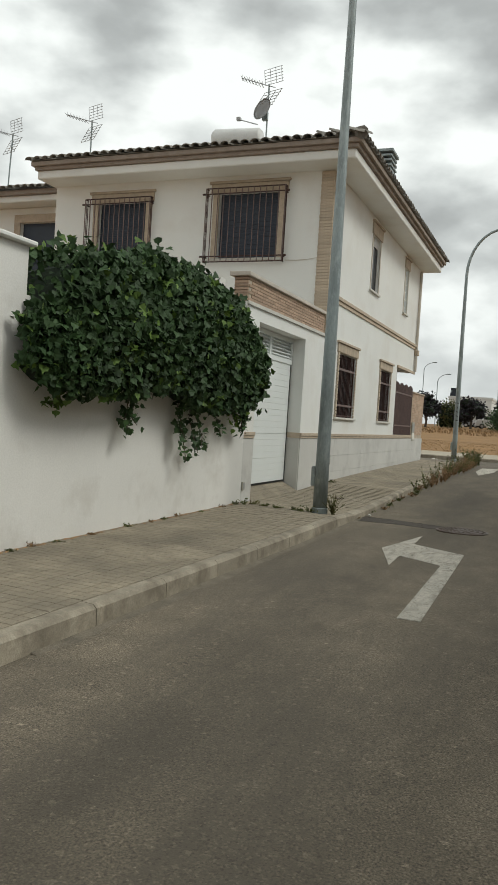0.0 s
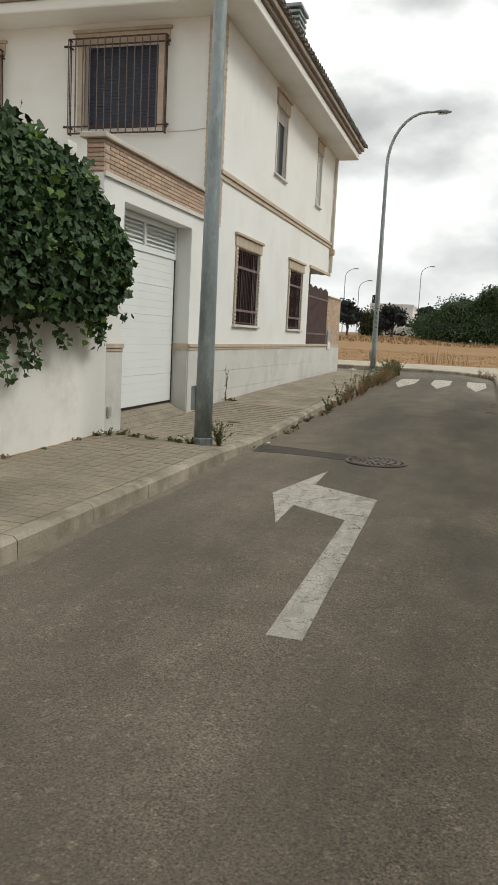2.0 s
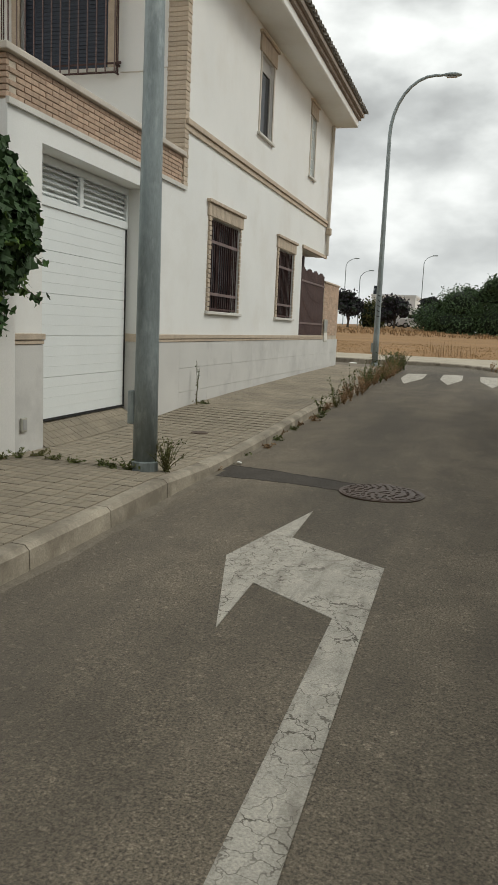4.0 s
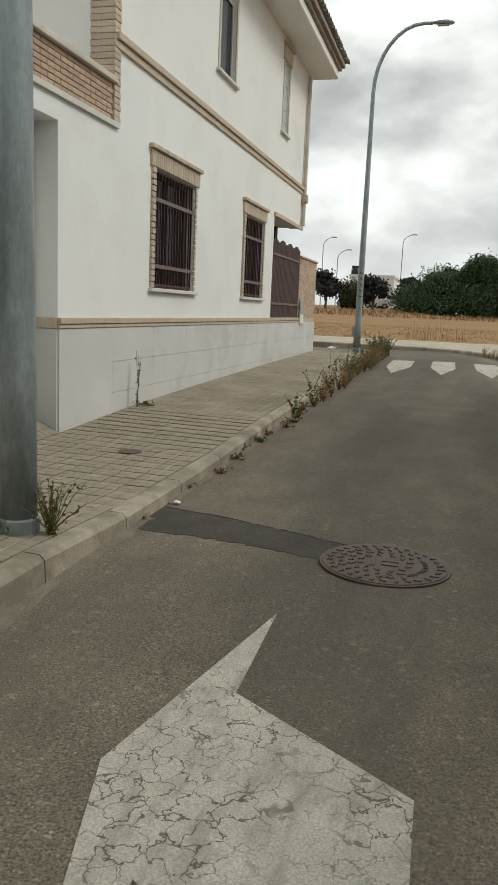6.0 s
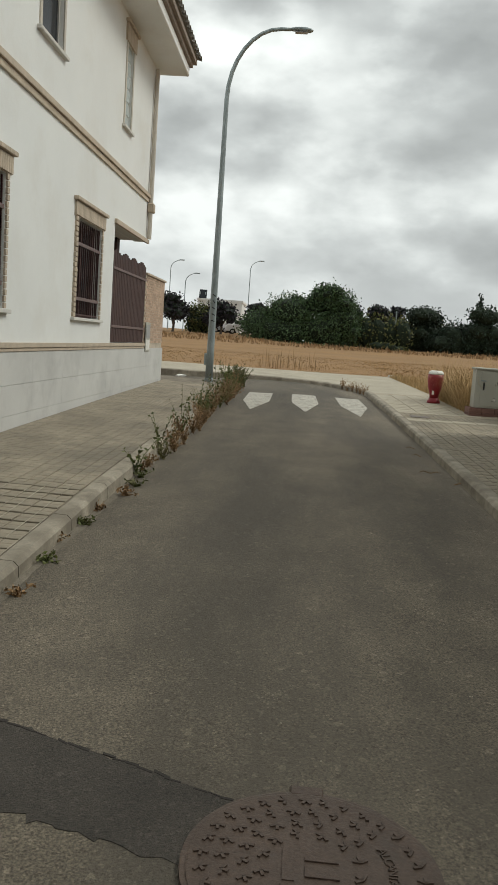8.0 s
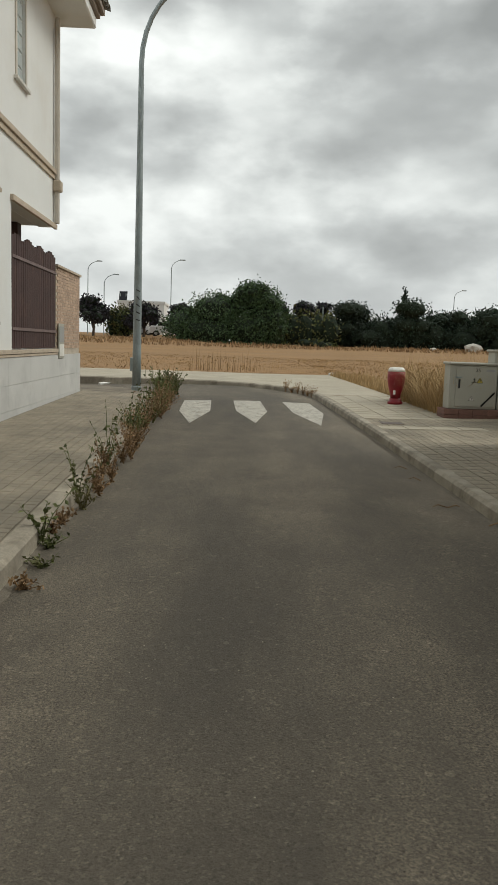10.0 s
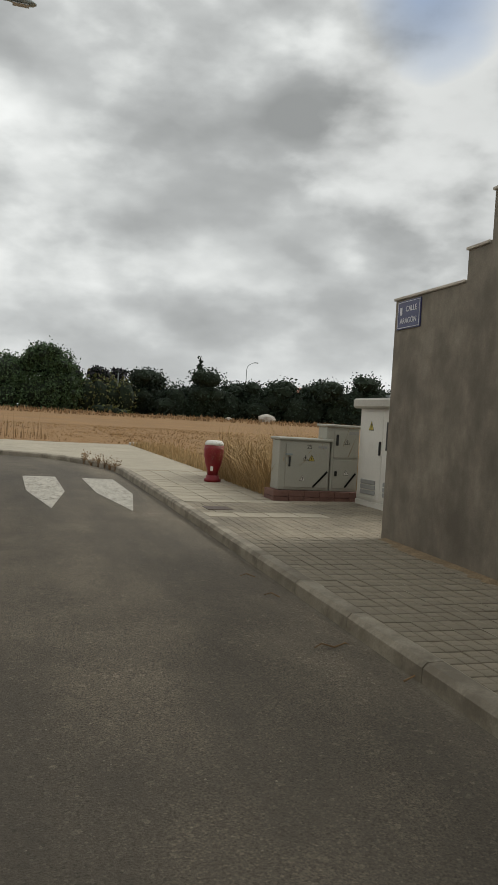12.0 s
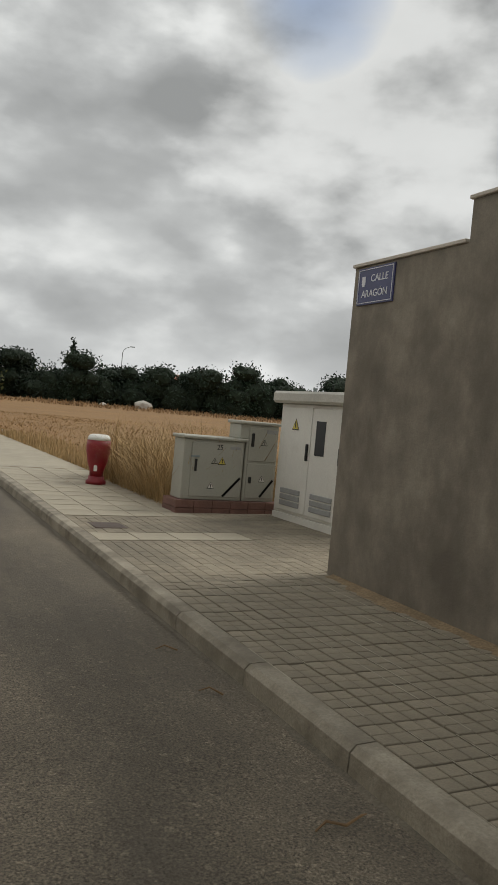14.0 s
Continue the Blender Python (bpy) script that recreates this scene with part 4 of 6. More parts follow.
side_window("window", 17.07, 18.62, 1.68, 3.15, "ground-floor window with brown iron bars and brick surround", lintel=0.20)
side_window("window", 21.38, 22.78, 1.68, 3.12, "narrower ground-floor window with brown iron bars and brick surround", lintel=0.21)
side_window("window", 19.58, 20.42, 5.02, 6.42, "narrow upper window with dark glass and brick lintel", grille=False, lintel=0.28)
side_window("window", 23.95, 24.42, 5.08, 6.44, "slim upper window of glass blocks with brick lintel", grille=False, blocks=True, lintel=0.28)


def front_window(x0, x1, z0, z1, gx0, gx1, gz0, gz1):
    """Shuttered window with a grille cage standing off the wall."""
    y = 15.87
    win = thing("window", ((x0 + x1) / 2, y, z0), "upper window with dark shutter behind a projecting iron grille", "window", "front windows")
    part("shutter", boxes(*[(x0, x1, y + 0.12, y + 0.15, z0 + 0.055 * k, z0 + 0.055 * k + 0.05) for k in range(int((z1 - z0) / 0.055) + 1)]), SHUTTER, win)
    part("shutter_backing", boxes((x0, x1, y + 0.152, y + 0.17, z0, z1)), SHUTTER, win)
    part("jamb_trim", boxes((x0 - 0.14, x0, y - 0.035, y + 0.02, z0, z1), bevel=0.006), BRICK_PALE, win)
    part("jamb_trim", boxes((x1, x1 + 0.14, y - 0.035, y + 0.02, z0, z1), bevel=0.006), BRICK_PALE, win)
    part("lintel", boxes((x0 - 0.2, x1 + 0.2, y - 0.03, y + 0.02, z1 + 0.002, z1 + 0.2), (x0 - 0.24, x1 + 0.24, y - 0.06, y + 0.02, z1 + 0.203, z1 + 0.26), bevel=0.006), BRICK_PALE, win)
    part("sill", boxes((x0 - 0.16, x1 + 0.16, y - 0.07, y + 0.1, z0 - 0.05, z0 - 0.002), bevel=0.006), STONE_SILL, win)
    gy = y - 0.17
    n = 13
    for k in range(n + 1):
        x = gx0 + (gx1 - gx0) * k / n
        part("bar", boxes((x - 0.008, x + 0.008, gy - 0.008, gy + 0.008, gz0, gz1)), IRON_FLAT, win)
    for z in (gz0, gz0 + 0.12, gz1 - 0.12, gz1):
        part("rail", boxes((gx0 - 0.01, gx1 + 0.01, gy + 0.01, gy + 0.024, z - 0.012, z + 0.012)), IRON, win)
    for x in (gx0, gx1):
        for z in (gz0 + 0.12, gz1 - 0.12):
            part("wall_stay", boxes((x - 0.012, x + 0.012, gy + 0.025, y - 0.001, z - 0.012, z + 0.012)), IRON, win)
            part("knob", tube(bmesh.new(), [(x + 0.02 * (1 if x > x0 else -1), gy + 0.016, z), (x + 0.09 * (1 if x > x0 else -1), gy + 0.016, z)], 0.022, 8), IRON, win)
    for k in range(2):
        for x in (gx0, gx1):
            part("side_bar", boxes((x - 0.007, x + 0.007, gy + 0.05 + k * 0.05, gy + 0.062 + k * 0.05, gz0, gz1)), IRON, win)
    for z in (gz0, gz1):
        for x in (gx0, gx1):
            part("side_rail", boxes((x - 0.010, x + 0.010, gy + 0.025, y - 0.04, z - 0.01, z + 0.01)), IRON, win)


front_window(-7.50, -6.06, 5.05, 6.50, -7.75, -5.88, 4.95, 6.57)
front_window(-10.66, -9.36, 5.03, 6.42, -10.93, -9.18, 4.92, 6.48)

# brick quoin up the corner of the house
quoin = thing("brick_quoin", (WALL_X, 15.9, 3.4), "buff brick strip up the corner of the house", "brick trim", kind="structure")
QB = [brick_mesh("quoin_brick", 0.30, 0.16, 0.058, BRICK_PALE), brick_mesh("quoin_brick", 0.29, 0.15, 0.058, BRICK_PALE)]
for k in range(53):
    piece("brick", QB[k % 2], (WALL_X - 0.125, 15.905, 3.445 + k * 0.0645), quoin)
part("quoin_core", boxes((-5.12, WALL_X + 0.012, 15.84, 15.975, 3.41, 6.85)), MORTAR, quoin)

# porch screen: brown plank fence with wavy top
screen = thing("porch_screen", (WALL_X, 25.1, 1.31), "brown slatted metal screen closing the porch", "screen")
n = 22
for k in range(n):
    y = 23.7 + 2.86 * k / n
    top = 2.92 + 0.035 * math.sin(k * 1.1)
    part("slat", boxes((WALL_X - 0.03, WALL_X - 0.005, y, y + 0.115, 1.315, top)), IRON, screen)
for z in (1.60, 2.62):
    part("rail", boxes((WALL_X - 0.004, WALL_X + 0.012, 23.68, 26.58, z - 0.022, z + 0.022)), IRON_FLAT, screen)
meter = thing("meter_box", (WALL_X, 26.9, 1.0), "small pale metal meter box set in the wall", "meter box")
part("body", boxes((WALL_X + 0.019, WALL_X + 0.035, 26.68, 27.15, 1.12, 1.75), bevel=0.006), CABINET, meter)
part("hatch", boxes((WALL_X + 0.036, WALL_X + 0.042, 26.72, 27.11, 1.42, 1.70)), LOUVRE, meter)
part("lower_hatch", boxes((WALL_X + 0.036, WALL_X + 0.042, 26.72, 27.11, 1.16, 1.38)), KIOSK, meter)

# ---- roof furniture ----
def antenna(name, at, height, lean):
    x, y, z = at
    a = thing(name, at, "roof television aerial with a grid reflector on a steel mast", "aerial", "roof aerials")
    part("mast", tube(bmesh.new(), [(x, y, z - 0.3), (x + lean, y, z + height)], 0.02, 6), ZINC, a)
    tz = z + height
    tip = Vector((x + lean, y, tz - 0.08))
    boom = Vector((-0.62, -0.3, 0.16))
    part("boom", tube(bmesh.new(), [tip + Vector((0.15, 0.05, 0)), tip + boom], 0.012, 5), ALUM, a)
    for k in range(7):
        p = tip + boom * (0.25 + 0.12 * k)
        part("director", tube(bmesh.new(), [p + Vector((-0.02, 0.16, 0.0)), p + Vector((0.02, -0.16, 0.0))], 0.008, 4), ALUM, a)
        part("director", tube(bmesh.new(), [p + Vector((0, 0, 0.09)), p + Vector((0, 0, -0.05))], 0.007, 4), ALUM, a)
    for s in (1, -1):
        bm = bmesh.new()
        base = tip + Vector((0.12, 0, 0.03 * s))
        for k in range(6):
            o = Vector((0.02 + 0.0 * k, 0, s * (0.06 + 0.075 * k))) + Vector((-0.05 * k * (1 if s < 0 else 0.2), 0, 0))
            tube(bm, [base + o + Vector((-0.26, 0.08, 0)), base + o + Vector((0.26, -0.08, 0))], 0.008, 4)
        for q in (-0.25, -0.08, 0.08, 0.25):
            tube(bm, [base + Vector((q, -0.3 * q, 0.06 * s)), base + Vector((q - (0.05 if s > 0 else 0.25), -0.3 * q, 0.435 * s))], 0.008, 4)
        part("reflector", bm, ALUM, a)
    return a


antenna("aerial", (-7.34, 18.0, 8.2), 1.6, 0.0)
antenna("aerial", (-12.46, 18.0, 8.0), 1.35, 0.0)
antenna("aerial", (-15.2, 18.0, 7.7), 1.5, 0.1)
dish = thing("satellite_dish", (-7.4, 17.9, 9.0), "grey satellite dish clamped to an aerial mast", "satellite dish")
bm = bmesh.new()
rings = []
for r in range(5):
    rr = 0.26 * r / 4
    rings.append([bm.verts.new((rr * math.cos(a * math.tau / 20), rr * 1.12 * math.sin(a * math.tau / 20), 0.5 * rr * rr)) for a in range(20)] if r else [bm.verts.new((0, 0, 0))])
for a in range(20):
    bm.faces.new((rings[0][0], rings[1][a], rings[1][(a + 1) % 20]))
    for r in range(1, 4):
        bm.faces.new((rings[r][a], rings[r + 1][a], rings[r + 1][(a + 1) % 20], rings[r][(a + 1) % 20]))
bmesh.ops.solidify(bm, geom=list(bm.faces), thickness=0.012)
bmesh.ops.transform(bm, matrix=look((-7.41, 17.85, 9.12), (-6.41, 20.75, 8.22)), verts=bm.verts)
part("reflector", bm, DISH, dish, smooth=True)
part("feed_arm", tube(bmesh.new(), [(-7.5, 17.8, 8.75), (-7.85, 17.5, 8.78)], 0.014, 5), ALUM, dish)
part("feed_head", boxes((-7.93, -7.83, 17.45, 17.55, 8.76, 8.84), bevel=0.01), DISH, dish)
part("bracket", boxes((-7.45, -7.32, 17.93, 18.02, 8.9, 9.1)), ZINC, dish)
tank = thing("solar_tank", (-8.2, 18.2, 8.3), "white horizontal solar water tank on the roof", "water tank")
part("drum", tube(bmesh.new(), [(-8.80, 18.1, 8.58), (-8.74, 18.1, 8.58), (-7.62, 18.25, 8.58), (-7.56, 18.25, 8.58)], [0.2, 0.25, 0.25, 0.2], 18), TANK, tank, smooth=True)
part("end_cap", tube(bmesh.new(), [(-8.83, 18.1, 8.58), (-8.80, 18.1, 8.58)], 0.09, 12), DISH, tank)
part("stand", boxes((-8.6, -8.5, 18.0, 18.3, 8.0, 8.25), (-7.9, -7.8, 18.0, 18.4, 8.0, 8.25)), ZINC, tank)

# ---- street lamps ----
def street_lamp(x, y, height, r0, arm):
    z = left_pave(x, y)
    lamp = thing("street_lamp", (x, y, z), "tall galvanised street lamp with a curved arm on the pavement edge", "street lamp", "street lamps")
    pts, rad = [], []
    for k in range(9):
        pts.append((x, y, z + (height - 1.7) * k / 8))
        rad.append(r0 - (r0 - 0.055) * k / 8)
    for k in range(1, 9):
        a = k / 8 * math.pi / 2
        pts.append((x + arm * 0.85 * (1 - math.cos(a)), y, z + height - 1.7 + 1.7 * math.sin(a)))
        rad.append(0.055 - 0.012 * k / 8)
    pts.append((x + arm, y, z + height))
    rad.append(0.04)
    part("pole", tube(bmesh.new(), pts, rad, 16), ZINC, lamp, smooth=True)
    bm = bmesh.new()
    tube(bm, [(x + arm - 0.06, y, z + height), (x + arm + 0.04, y, z + height + 0.01), (x + arm + 0.16, y, z + height + 0.012), (x + arm + 0.36, y, z + height), (x + arm + 0.50, y, z + height - 0.015), (x + arm + 0.55, y, z + height - 0.025)], [0.045, 0.065, 0.10, 0.115, 0.08, 0.03], 14)
    for v in bm.verts:
        v.co.z = z + height + (v.co.z - z - height) * 0.55
    part("lamp_head", bm, ZINC, lamp, smooth=True)
    part("lens", boxes((x + arm + 0.12, x + arm + 0.42, y - 0.07, y + 0.07, z + height - 0.072, z + height - 0.055), bevel=0.006), DISH, lamp)
    part("base_collar", tube(bmesh.new(), [(x, y, z - 0.05), (x, y, z + 0.08), (x, y, z + 0.09)], [r0 + 0.012, r0 + 0.012, r0], 16), ZINC, lamp)
    part("service_hatch", boxes((x - r0 - 0.045, x - r0 + 0.02, y - 0.06, y + 0.06, z + 0.42, z + 0.72), bevel=0.008), ZINC, lamp)
    return lamp


street_lamp(-3.43, 11.54, 9.9, 0.112, 1.45)
far_post = street_lamp(-3.78, 30.0, 8.66, 0.10, 1.45)

# dark scrawl on the far lamp post
scrawl_r = random.Random(5)
for k in range(5):
    z = left_pave(-3.78, 30.0) + 1.55 + 0.16 * k
    bm = bmesh.new()
    box(bm, -0.045, 0.045, -0.003, 0.003, -0.012, 0.012, turn=Matrix.Translation((-3.76, 29.898, z)) @ Matrix.Rotation(scrawl_r.uniform(-1.0, 1.0), 4, "Y"))
    part("scrawl", bm, BLACK, far_post)

socket = thing("wall_socket", (WALL_X + 0.02, 11.74, 0.40), "small grey intercom box on the garage pillar", "wall box")
part("case", boxes((WALL_X + 0.019, WALL_X + 0.045, 11.69, 11.79, 0.34, 0.48), bevel=0.006), CABINET, socket)
part("cover_plate", boxes((WALL_X + 0.046, WALL_X + 0.050, 11.705, 11.775, 0.36, 0.46)), LOUVRE, socket)
cable = part("wall_cable", tube(bmesh.new(), [(-5.86, 15.862, 4.99), (-5.6, 15.858, 4.985), (-5.35, 15.862, 5.0), (-5.14, 15.862, 5.03)], 0.007, 6), COPING)
tagged(cable, "thin pale cable clipped to the upper front wall", "cable")

# ---- manhole cover ----
mx, my, mr = -1.33, 12.06, 0.365
mz = road_top(mx, my)
manhole = thing("manhole_cover", (mx, my, mz), "round rusty cast-iron sewer cover set in the asphalt", "manhole cover")
part("rim", tube(bmesh.new(), [(mx, my, mz - 0.06), (mx, my, mz + 0.006), (mx, my, mz + 0.007)], [mr + 0.018, mr + 0.018, mr + 0.01], 48), CAST_IRON, manhole)
part("plate", tube(bmesh.new(), [(mx, my, mz - 0.05), (mx, my, mz + 0.010), (mx, my, mz + 0.011)], [mr, mr, mr - 0.006], 48), CAST_IRON, manhole)
STUD = bpy.data.meshes.new("stud")
bm = bmesh.new()
for a in (-70, 0, 70):
    box(bm, -0.005, 0.005, 0.0, 0.024, 0, 0.006, turn=Matrix.Rotation(radians(a), 4, "Z"))
bm.to_mesh(STUD)
bm.free()
STUD.materials.append(CAST_IRON)
for ring, count in ((0.325, 30), (0.265, 24), (0.205, 18), (0.15, 12)):
    for k in range(count):
        deg = 360 * k / count + ring * 100
        px, py = ring * math.cos(radians(deg)), ring * math.sin(radians(deg))
        if ring in (0.265, 0.205) and -55 < (deg + 180) % 360 - 180 < 35:
            continue
        piece("stud", STUD, (mx + px, my + py, mz + 0.010), manhole, deg + 30 * (k % 3))
part("hinge", boxes((mx - 0.07, mx + 0.05, my + mr - 0.005, my + mr + 0.055, mz - 0.03, mz + 0.009), bevel=0.008), CAST_IRON, manhole)
part("key_hole", tube(bmesh.new(), [(mx + 0.02, my - 0.24, mz), (mx + 0.02, my - 0.24, mz + 0.0125)], 0.022, 10), BLACK, manhole)
part("emblem", boxes((mx - 0.02, mx + 0.08, my - 0.05, my + 0.0, mz, mz + 0.016), (mx - 0.02, mx + 0.08, my + 0.02, my + 0.04, mz, mz + 0.016), (mx - 0.085, mx - 0.05, my - 0.07, my + 0.07, mz, mz + 0.015)), CAST_IRON, manhole)
word = "ALCANTARILLADO"
for k, ch in enumerate(word):
    a = 25 - k * 75 / (len(word) - 1)
    m = Matrix.Translation((mx, my, mz + 0.011)) @ Matrix.Rotation(radians(a), 4, "Z") @ Matrix.Translation((0.235, 0, 0)) @ Matrix.Rotation(radians(-90), 4, "Z")
    writing(ch, 0.042, CAST_IRON, m, manhole, "letter", 0.004)

for nm, px, py, rr, fn in (("access_cover", -3.84, 14.11, 0.11, left_pave),):
    z = fn(px, py)
    ob = part(nm, tube(bmesh.new(), [(px, py, z - 0.04), (px, py, z + 0.006), (px, py, z + 0.007)], [rr, rr, rr - 0.006], 24), CAST_IRON)
    tagged(ob, "small round iron access cover in the pavement", "access cover")
drain = part("drain_grate", boxes((0.64, 0.98, 24.30, 24.64, 0.2, right_pave(0.7, 24) + 0.012), bevel=0.004), CAST_IRON)
tagged(drain, "square dark iron cover in the pavement", "access cover")

# ---- hydrant ----
hx, hy = 1.66, 28.1
hz = right_pave(hx, hy)
hyd = thing("fire_hydrant", (hx, hy, hz), "red pillar fire hydrant with a white cap on the pavement edge", "fire hydrant")


def lathe(rows, n=18):
    return tube(bmesh.new(), [(hx, hy, hz + z) for z, r in rows], [r for z, r in rows], n)


part("foot", lathe([(0, 0.15), (0.05, 0.15), (0.07, 0.12), (0.12, 0.115)]), RED, hyd, smooth=True)
part("body", lathe([(0.12, 0.10), (0.2, 0.105), (0.34, 0.15), (0.48, 0.175), (0.58, 0.18), (0.66, 0.17)]), RED, hyd, smooth=True)
part("cap", lathe([(0.66, 0.172), (0.70, 0.165), (0.735, 0.14), (0.745, 0.10)]), WHITE_PAINT, hyd, "white painted cap", smooth=True)
bm = bmesh.new()
tube(bm, [(hx - 0.005, hy, hz + 0.5), (hx - 0.005, hy, hz + 0.661)], [0.13, 0.180], 18)
bmesh.ops.bisect_plane(bm, geom=[*bm.verts, *bm.edges, *bm.faces], plane_co=(hx - 0.07, hy - 0.06, hz), plane_no=(0.8, 0.5, 0.25), clear_outer=True)
part("cap_flap", bm, WHITE_PAINT, hyd)
part("label_plate", boxes((hx - 0.075, hx - 0.03, hy - 0.125, hy - 0.10, hz + 0.2, hz + 0.29)), WHITE_PAINT, hyd)
part("outlet", tube(bmesh.new(), [(hx - 0.06, hy - 0.09, hz + 0.42), (hx - 0.10, hy - 0.17, hz + 0.42)], 0.03, 10), RED, hyd)

# ---- electrical cabinets ----
def triangle(bm, x, y, z, s):
    """A warning triangle in the plane y, facing -y."""
    v = [(x - s / 2, z - s * 0.43), (x + s / 2, z - s * 0.43), (x, z + s * 0.45)]
    lo = [bm.verts.new((a, y, c)) for a, c in v]
    hi = [bm.verts.new((a, y - 0.003, c)) for a, c in v]
    bm.faces.new(hi)
    for i in range(3):
        j = (i + 1) % 3
        bm.faces.new((lo[i], lo[j], hi[j], hi[i]))
    return bm


def warning(x, y, z, s, owner, mat):
    w = part("warning_sign", triangle(bmesh.new(), x, y, z, s), BLACK, owner)
    part("sign_face", triangle(bmesh.new(), x, y - 0.0032, z, s * 0.8), mat, w)
    bm = bmesh.new()
    box(bm, x - s * 0.05, x + s * 0.05, y - 0.010, y - 0.0066, z - s * 0.25, z + s * 0.2, turn=None)
    part("bolt_symbol", bm, BLACK, w)


def swing(ob, at, deg):
    ob.location = at
    ob.rotation_euler = (0, 0, radians(deg))


CX0, CX1, CY = 1.98, 2.79, 25.47
cz = right_pave(2, 25.5)
base_wall = thing("cabinet_plinth", (2.6, 25.6, cz), "low red-brown brick plinth under the cabinets", "plinth")
for k in range(6):
    for c in range(2):
        x0 = 1.90 + k * 0.245 + (0.0 if c else -0.0)
        part("brick", boxes((x0, x0 + 0.238, 25.40, 25.85, cz - 0.03 + c * 0.095, cz + 0.06 + c * 0.095), bevel=0.004), PLINTH_RED, base_wall)
pz = cz + 0.16
cab = thing("electric_cabinet", (2.4, 25.6, pz), "grey-green electrical cabinet with one door on a brick plinth", "electrical cabinet")
part("body", boxes((CX0, CX1, CY, CY + 0.34, pz, 1.27), bevel=0.008), CABINET, cab)
part("roof", boxes((CX0 - 0.03, CX1 + 0.03, CY - 0.035, CY + 0.37, 1.272, 1.315), bevel=0.012), CABINET, cab)
door = part("door", boxes((CX0 + 0.10, CX1 - 0.03, CY - 0.016, CY - 0.002, pz + 0.04, 1.24), bevel=0.005), CABINET, cab)
part("handle", boxes((CX0 + 0.145, CX0 + 0.175, CY - 0.035, CY - 0.0165, 0.88, 1.03), bevel=0.006), BLACK, door)
part("padlock_hasp", boxes((CX0 + 0.09, CX0 + 0.20, CY - 0.03, CY - 0.0165, 1.05, 1.075)), ZINC, door)
part("label_plate", boxes((CX1 - 0.2, CX1 - 0.06, CY - 0.02, CY - 0.0165, 1.17, 1.205)), LOUVRE, door)
writing("25", 0.085, BLACK, Matrix.Translation((CX0 + 0.47, CY - 0.0175, 1.185)) @ Matrix.Rotation(radians(90), 4, "X"), door, "number")
warning(CX0 + 0.41, CY - 0.0165, 1.02, 0.09, cab, CABINET)
warning(CX0 + 0.51, CY - 0.0165, 1.02, 0.11, cab, YELLOW)
warning(CX0 + 0.38, CY - 0.0165, 0.71, 0.095, cab, KIOSK)


def stripe(x0, z0, x1, z1, w, y, owner):
    bm = bmesh.new()
    d = Vector((x1 - x0, 0, z1 - z0)).normalized() * w / 2
    nrm = Vector((-d.z, 0, d.x))
    v = [bm.verts.new(p) for p in (Vector((x0, y, z0)) + nrm, Vector((x0, y, z0)) - nrm, Vector((x1, y, z1)) - nrm, Vector((x1, y, z1)) + nrm)]
    f = bm.faces.new(v)
    bmesh.ops.solidify(bm, geom=[f], thickness=0.003)
    part("diagonal_stripe", bm, BLACK, owner)


stripe(CX0 + 0.55, pz + 0.05, CX1 - 0.035, pz + 0.29, 0.03, CY - 0.019, door)
cab2 = thing("electric_cabinet", (3.1, 25.6, pz), "taller grey-green electrical cabinet with two stacked doors", "electrical cabinet")
DX0, DX1 = 2.82, 3.27
part("body", boxes((DX0 - 0.09, DX1, CY + 0.02, CY + 0.36, 1.318, 1.50), (DX0, DX1, CY + 0.02, CY + 0.36, pz, 1.317), bevel=0.006), CABINET, cab2)
part("roof", boxes((DX0 - 0.12, DX1 + 0.03, CY - 0.015, CY + 0.39, 1.502, 1.545), bevel=0.012), CABINET, cab2)
for z0, z1 in ((pz + 0.04, 1.01), (1.04, 1.47)):
    door = part("door", boxes((DX0 + 0.03, DX1 - 0.03, CY + 0.004, CY + 0.018, z0, z1), bevel=0.005), CABINET, cab2)
    part("handle", boxes((DX0 + 0.06, DX0 + 0.10, CY - 0.014, CY + 0.0035, (z0 + z1) / 2 - 0.03, (z0 + z1) / 2 + (0.14 if z0 > 1 else 0.05)), bevel=0.006), BLACK, door)
    if z0 > 1:
        part("label_plate", boxes((DX0 + 0.27, DX0 + 0.43, CY - 0.001, CY + 0.0035, 1.40, 1.45)), LOUVRE, door)
    else:
        stripe(DX0 + 0.24, z0 + 0.02, DX1 - 0.04, z0 + 0.24, 0.03, CY + 0.0, door)
    warning(DX0 + 0.25, CY + 0.0035, (z0 + z1) / 2 + 0.03, 0.095, cab2, CABINET if z0 > 1 else KIOSK)

# transformer kiosk, turned a little
kiosk = thing("transformer_kiosk", (0, 0, 0), "cream prefabricated transformer kiosk with double doors and concrete roof", "electrical kiosk")
kz = right_pave(3, 25) - 0.02
part("base", boxes((0.0, 1.5, 0.0, 1.0, 0, 0.10), bevel=0.006), KIOSK, kiosk)
part("body", boxes((0.01, 1.49, 0.01, 0.99, 0.103, 1.45), bevel=0.008), KIOSK, kiosk)
part("roof", boxes((-0.09, 1.6, -0.09, 1.1, 1.453, 1.60), bevel=0.03), KIOSK_ROOF, kiosk)
part("lifting_eye", tube(bmesh.new(), [(0.28, 0.3, 1.58), (0.28, 0.3, 1.64), (0.28, 0.3, 1.645), (0.28, 0.3, 1.67)], [0.015, 0.015, 0.03, 0.03], 8), ZINC, kiosk)
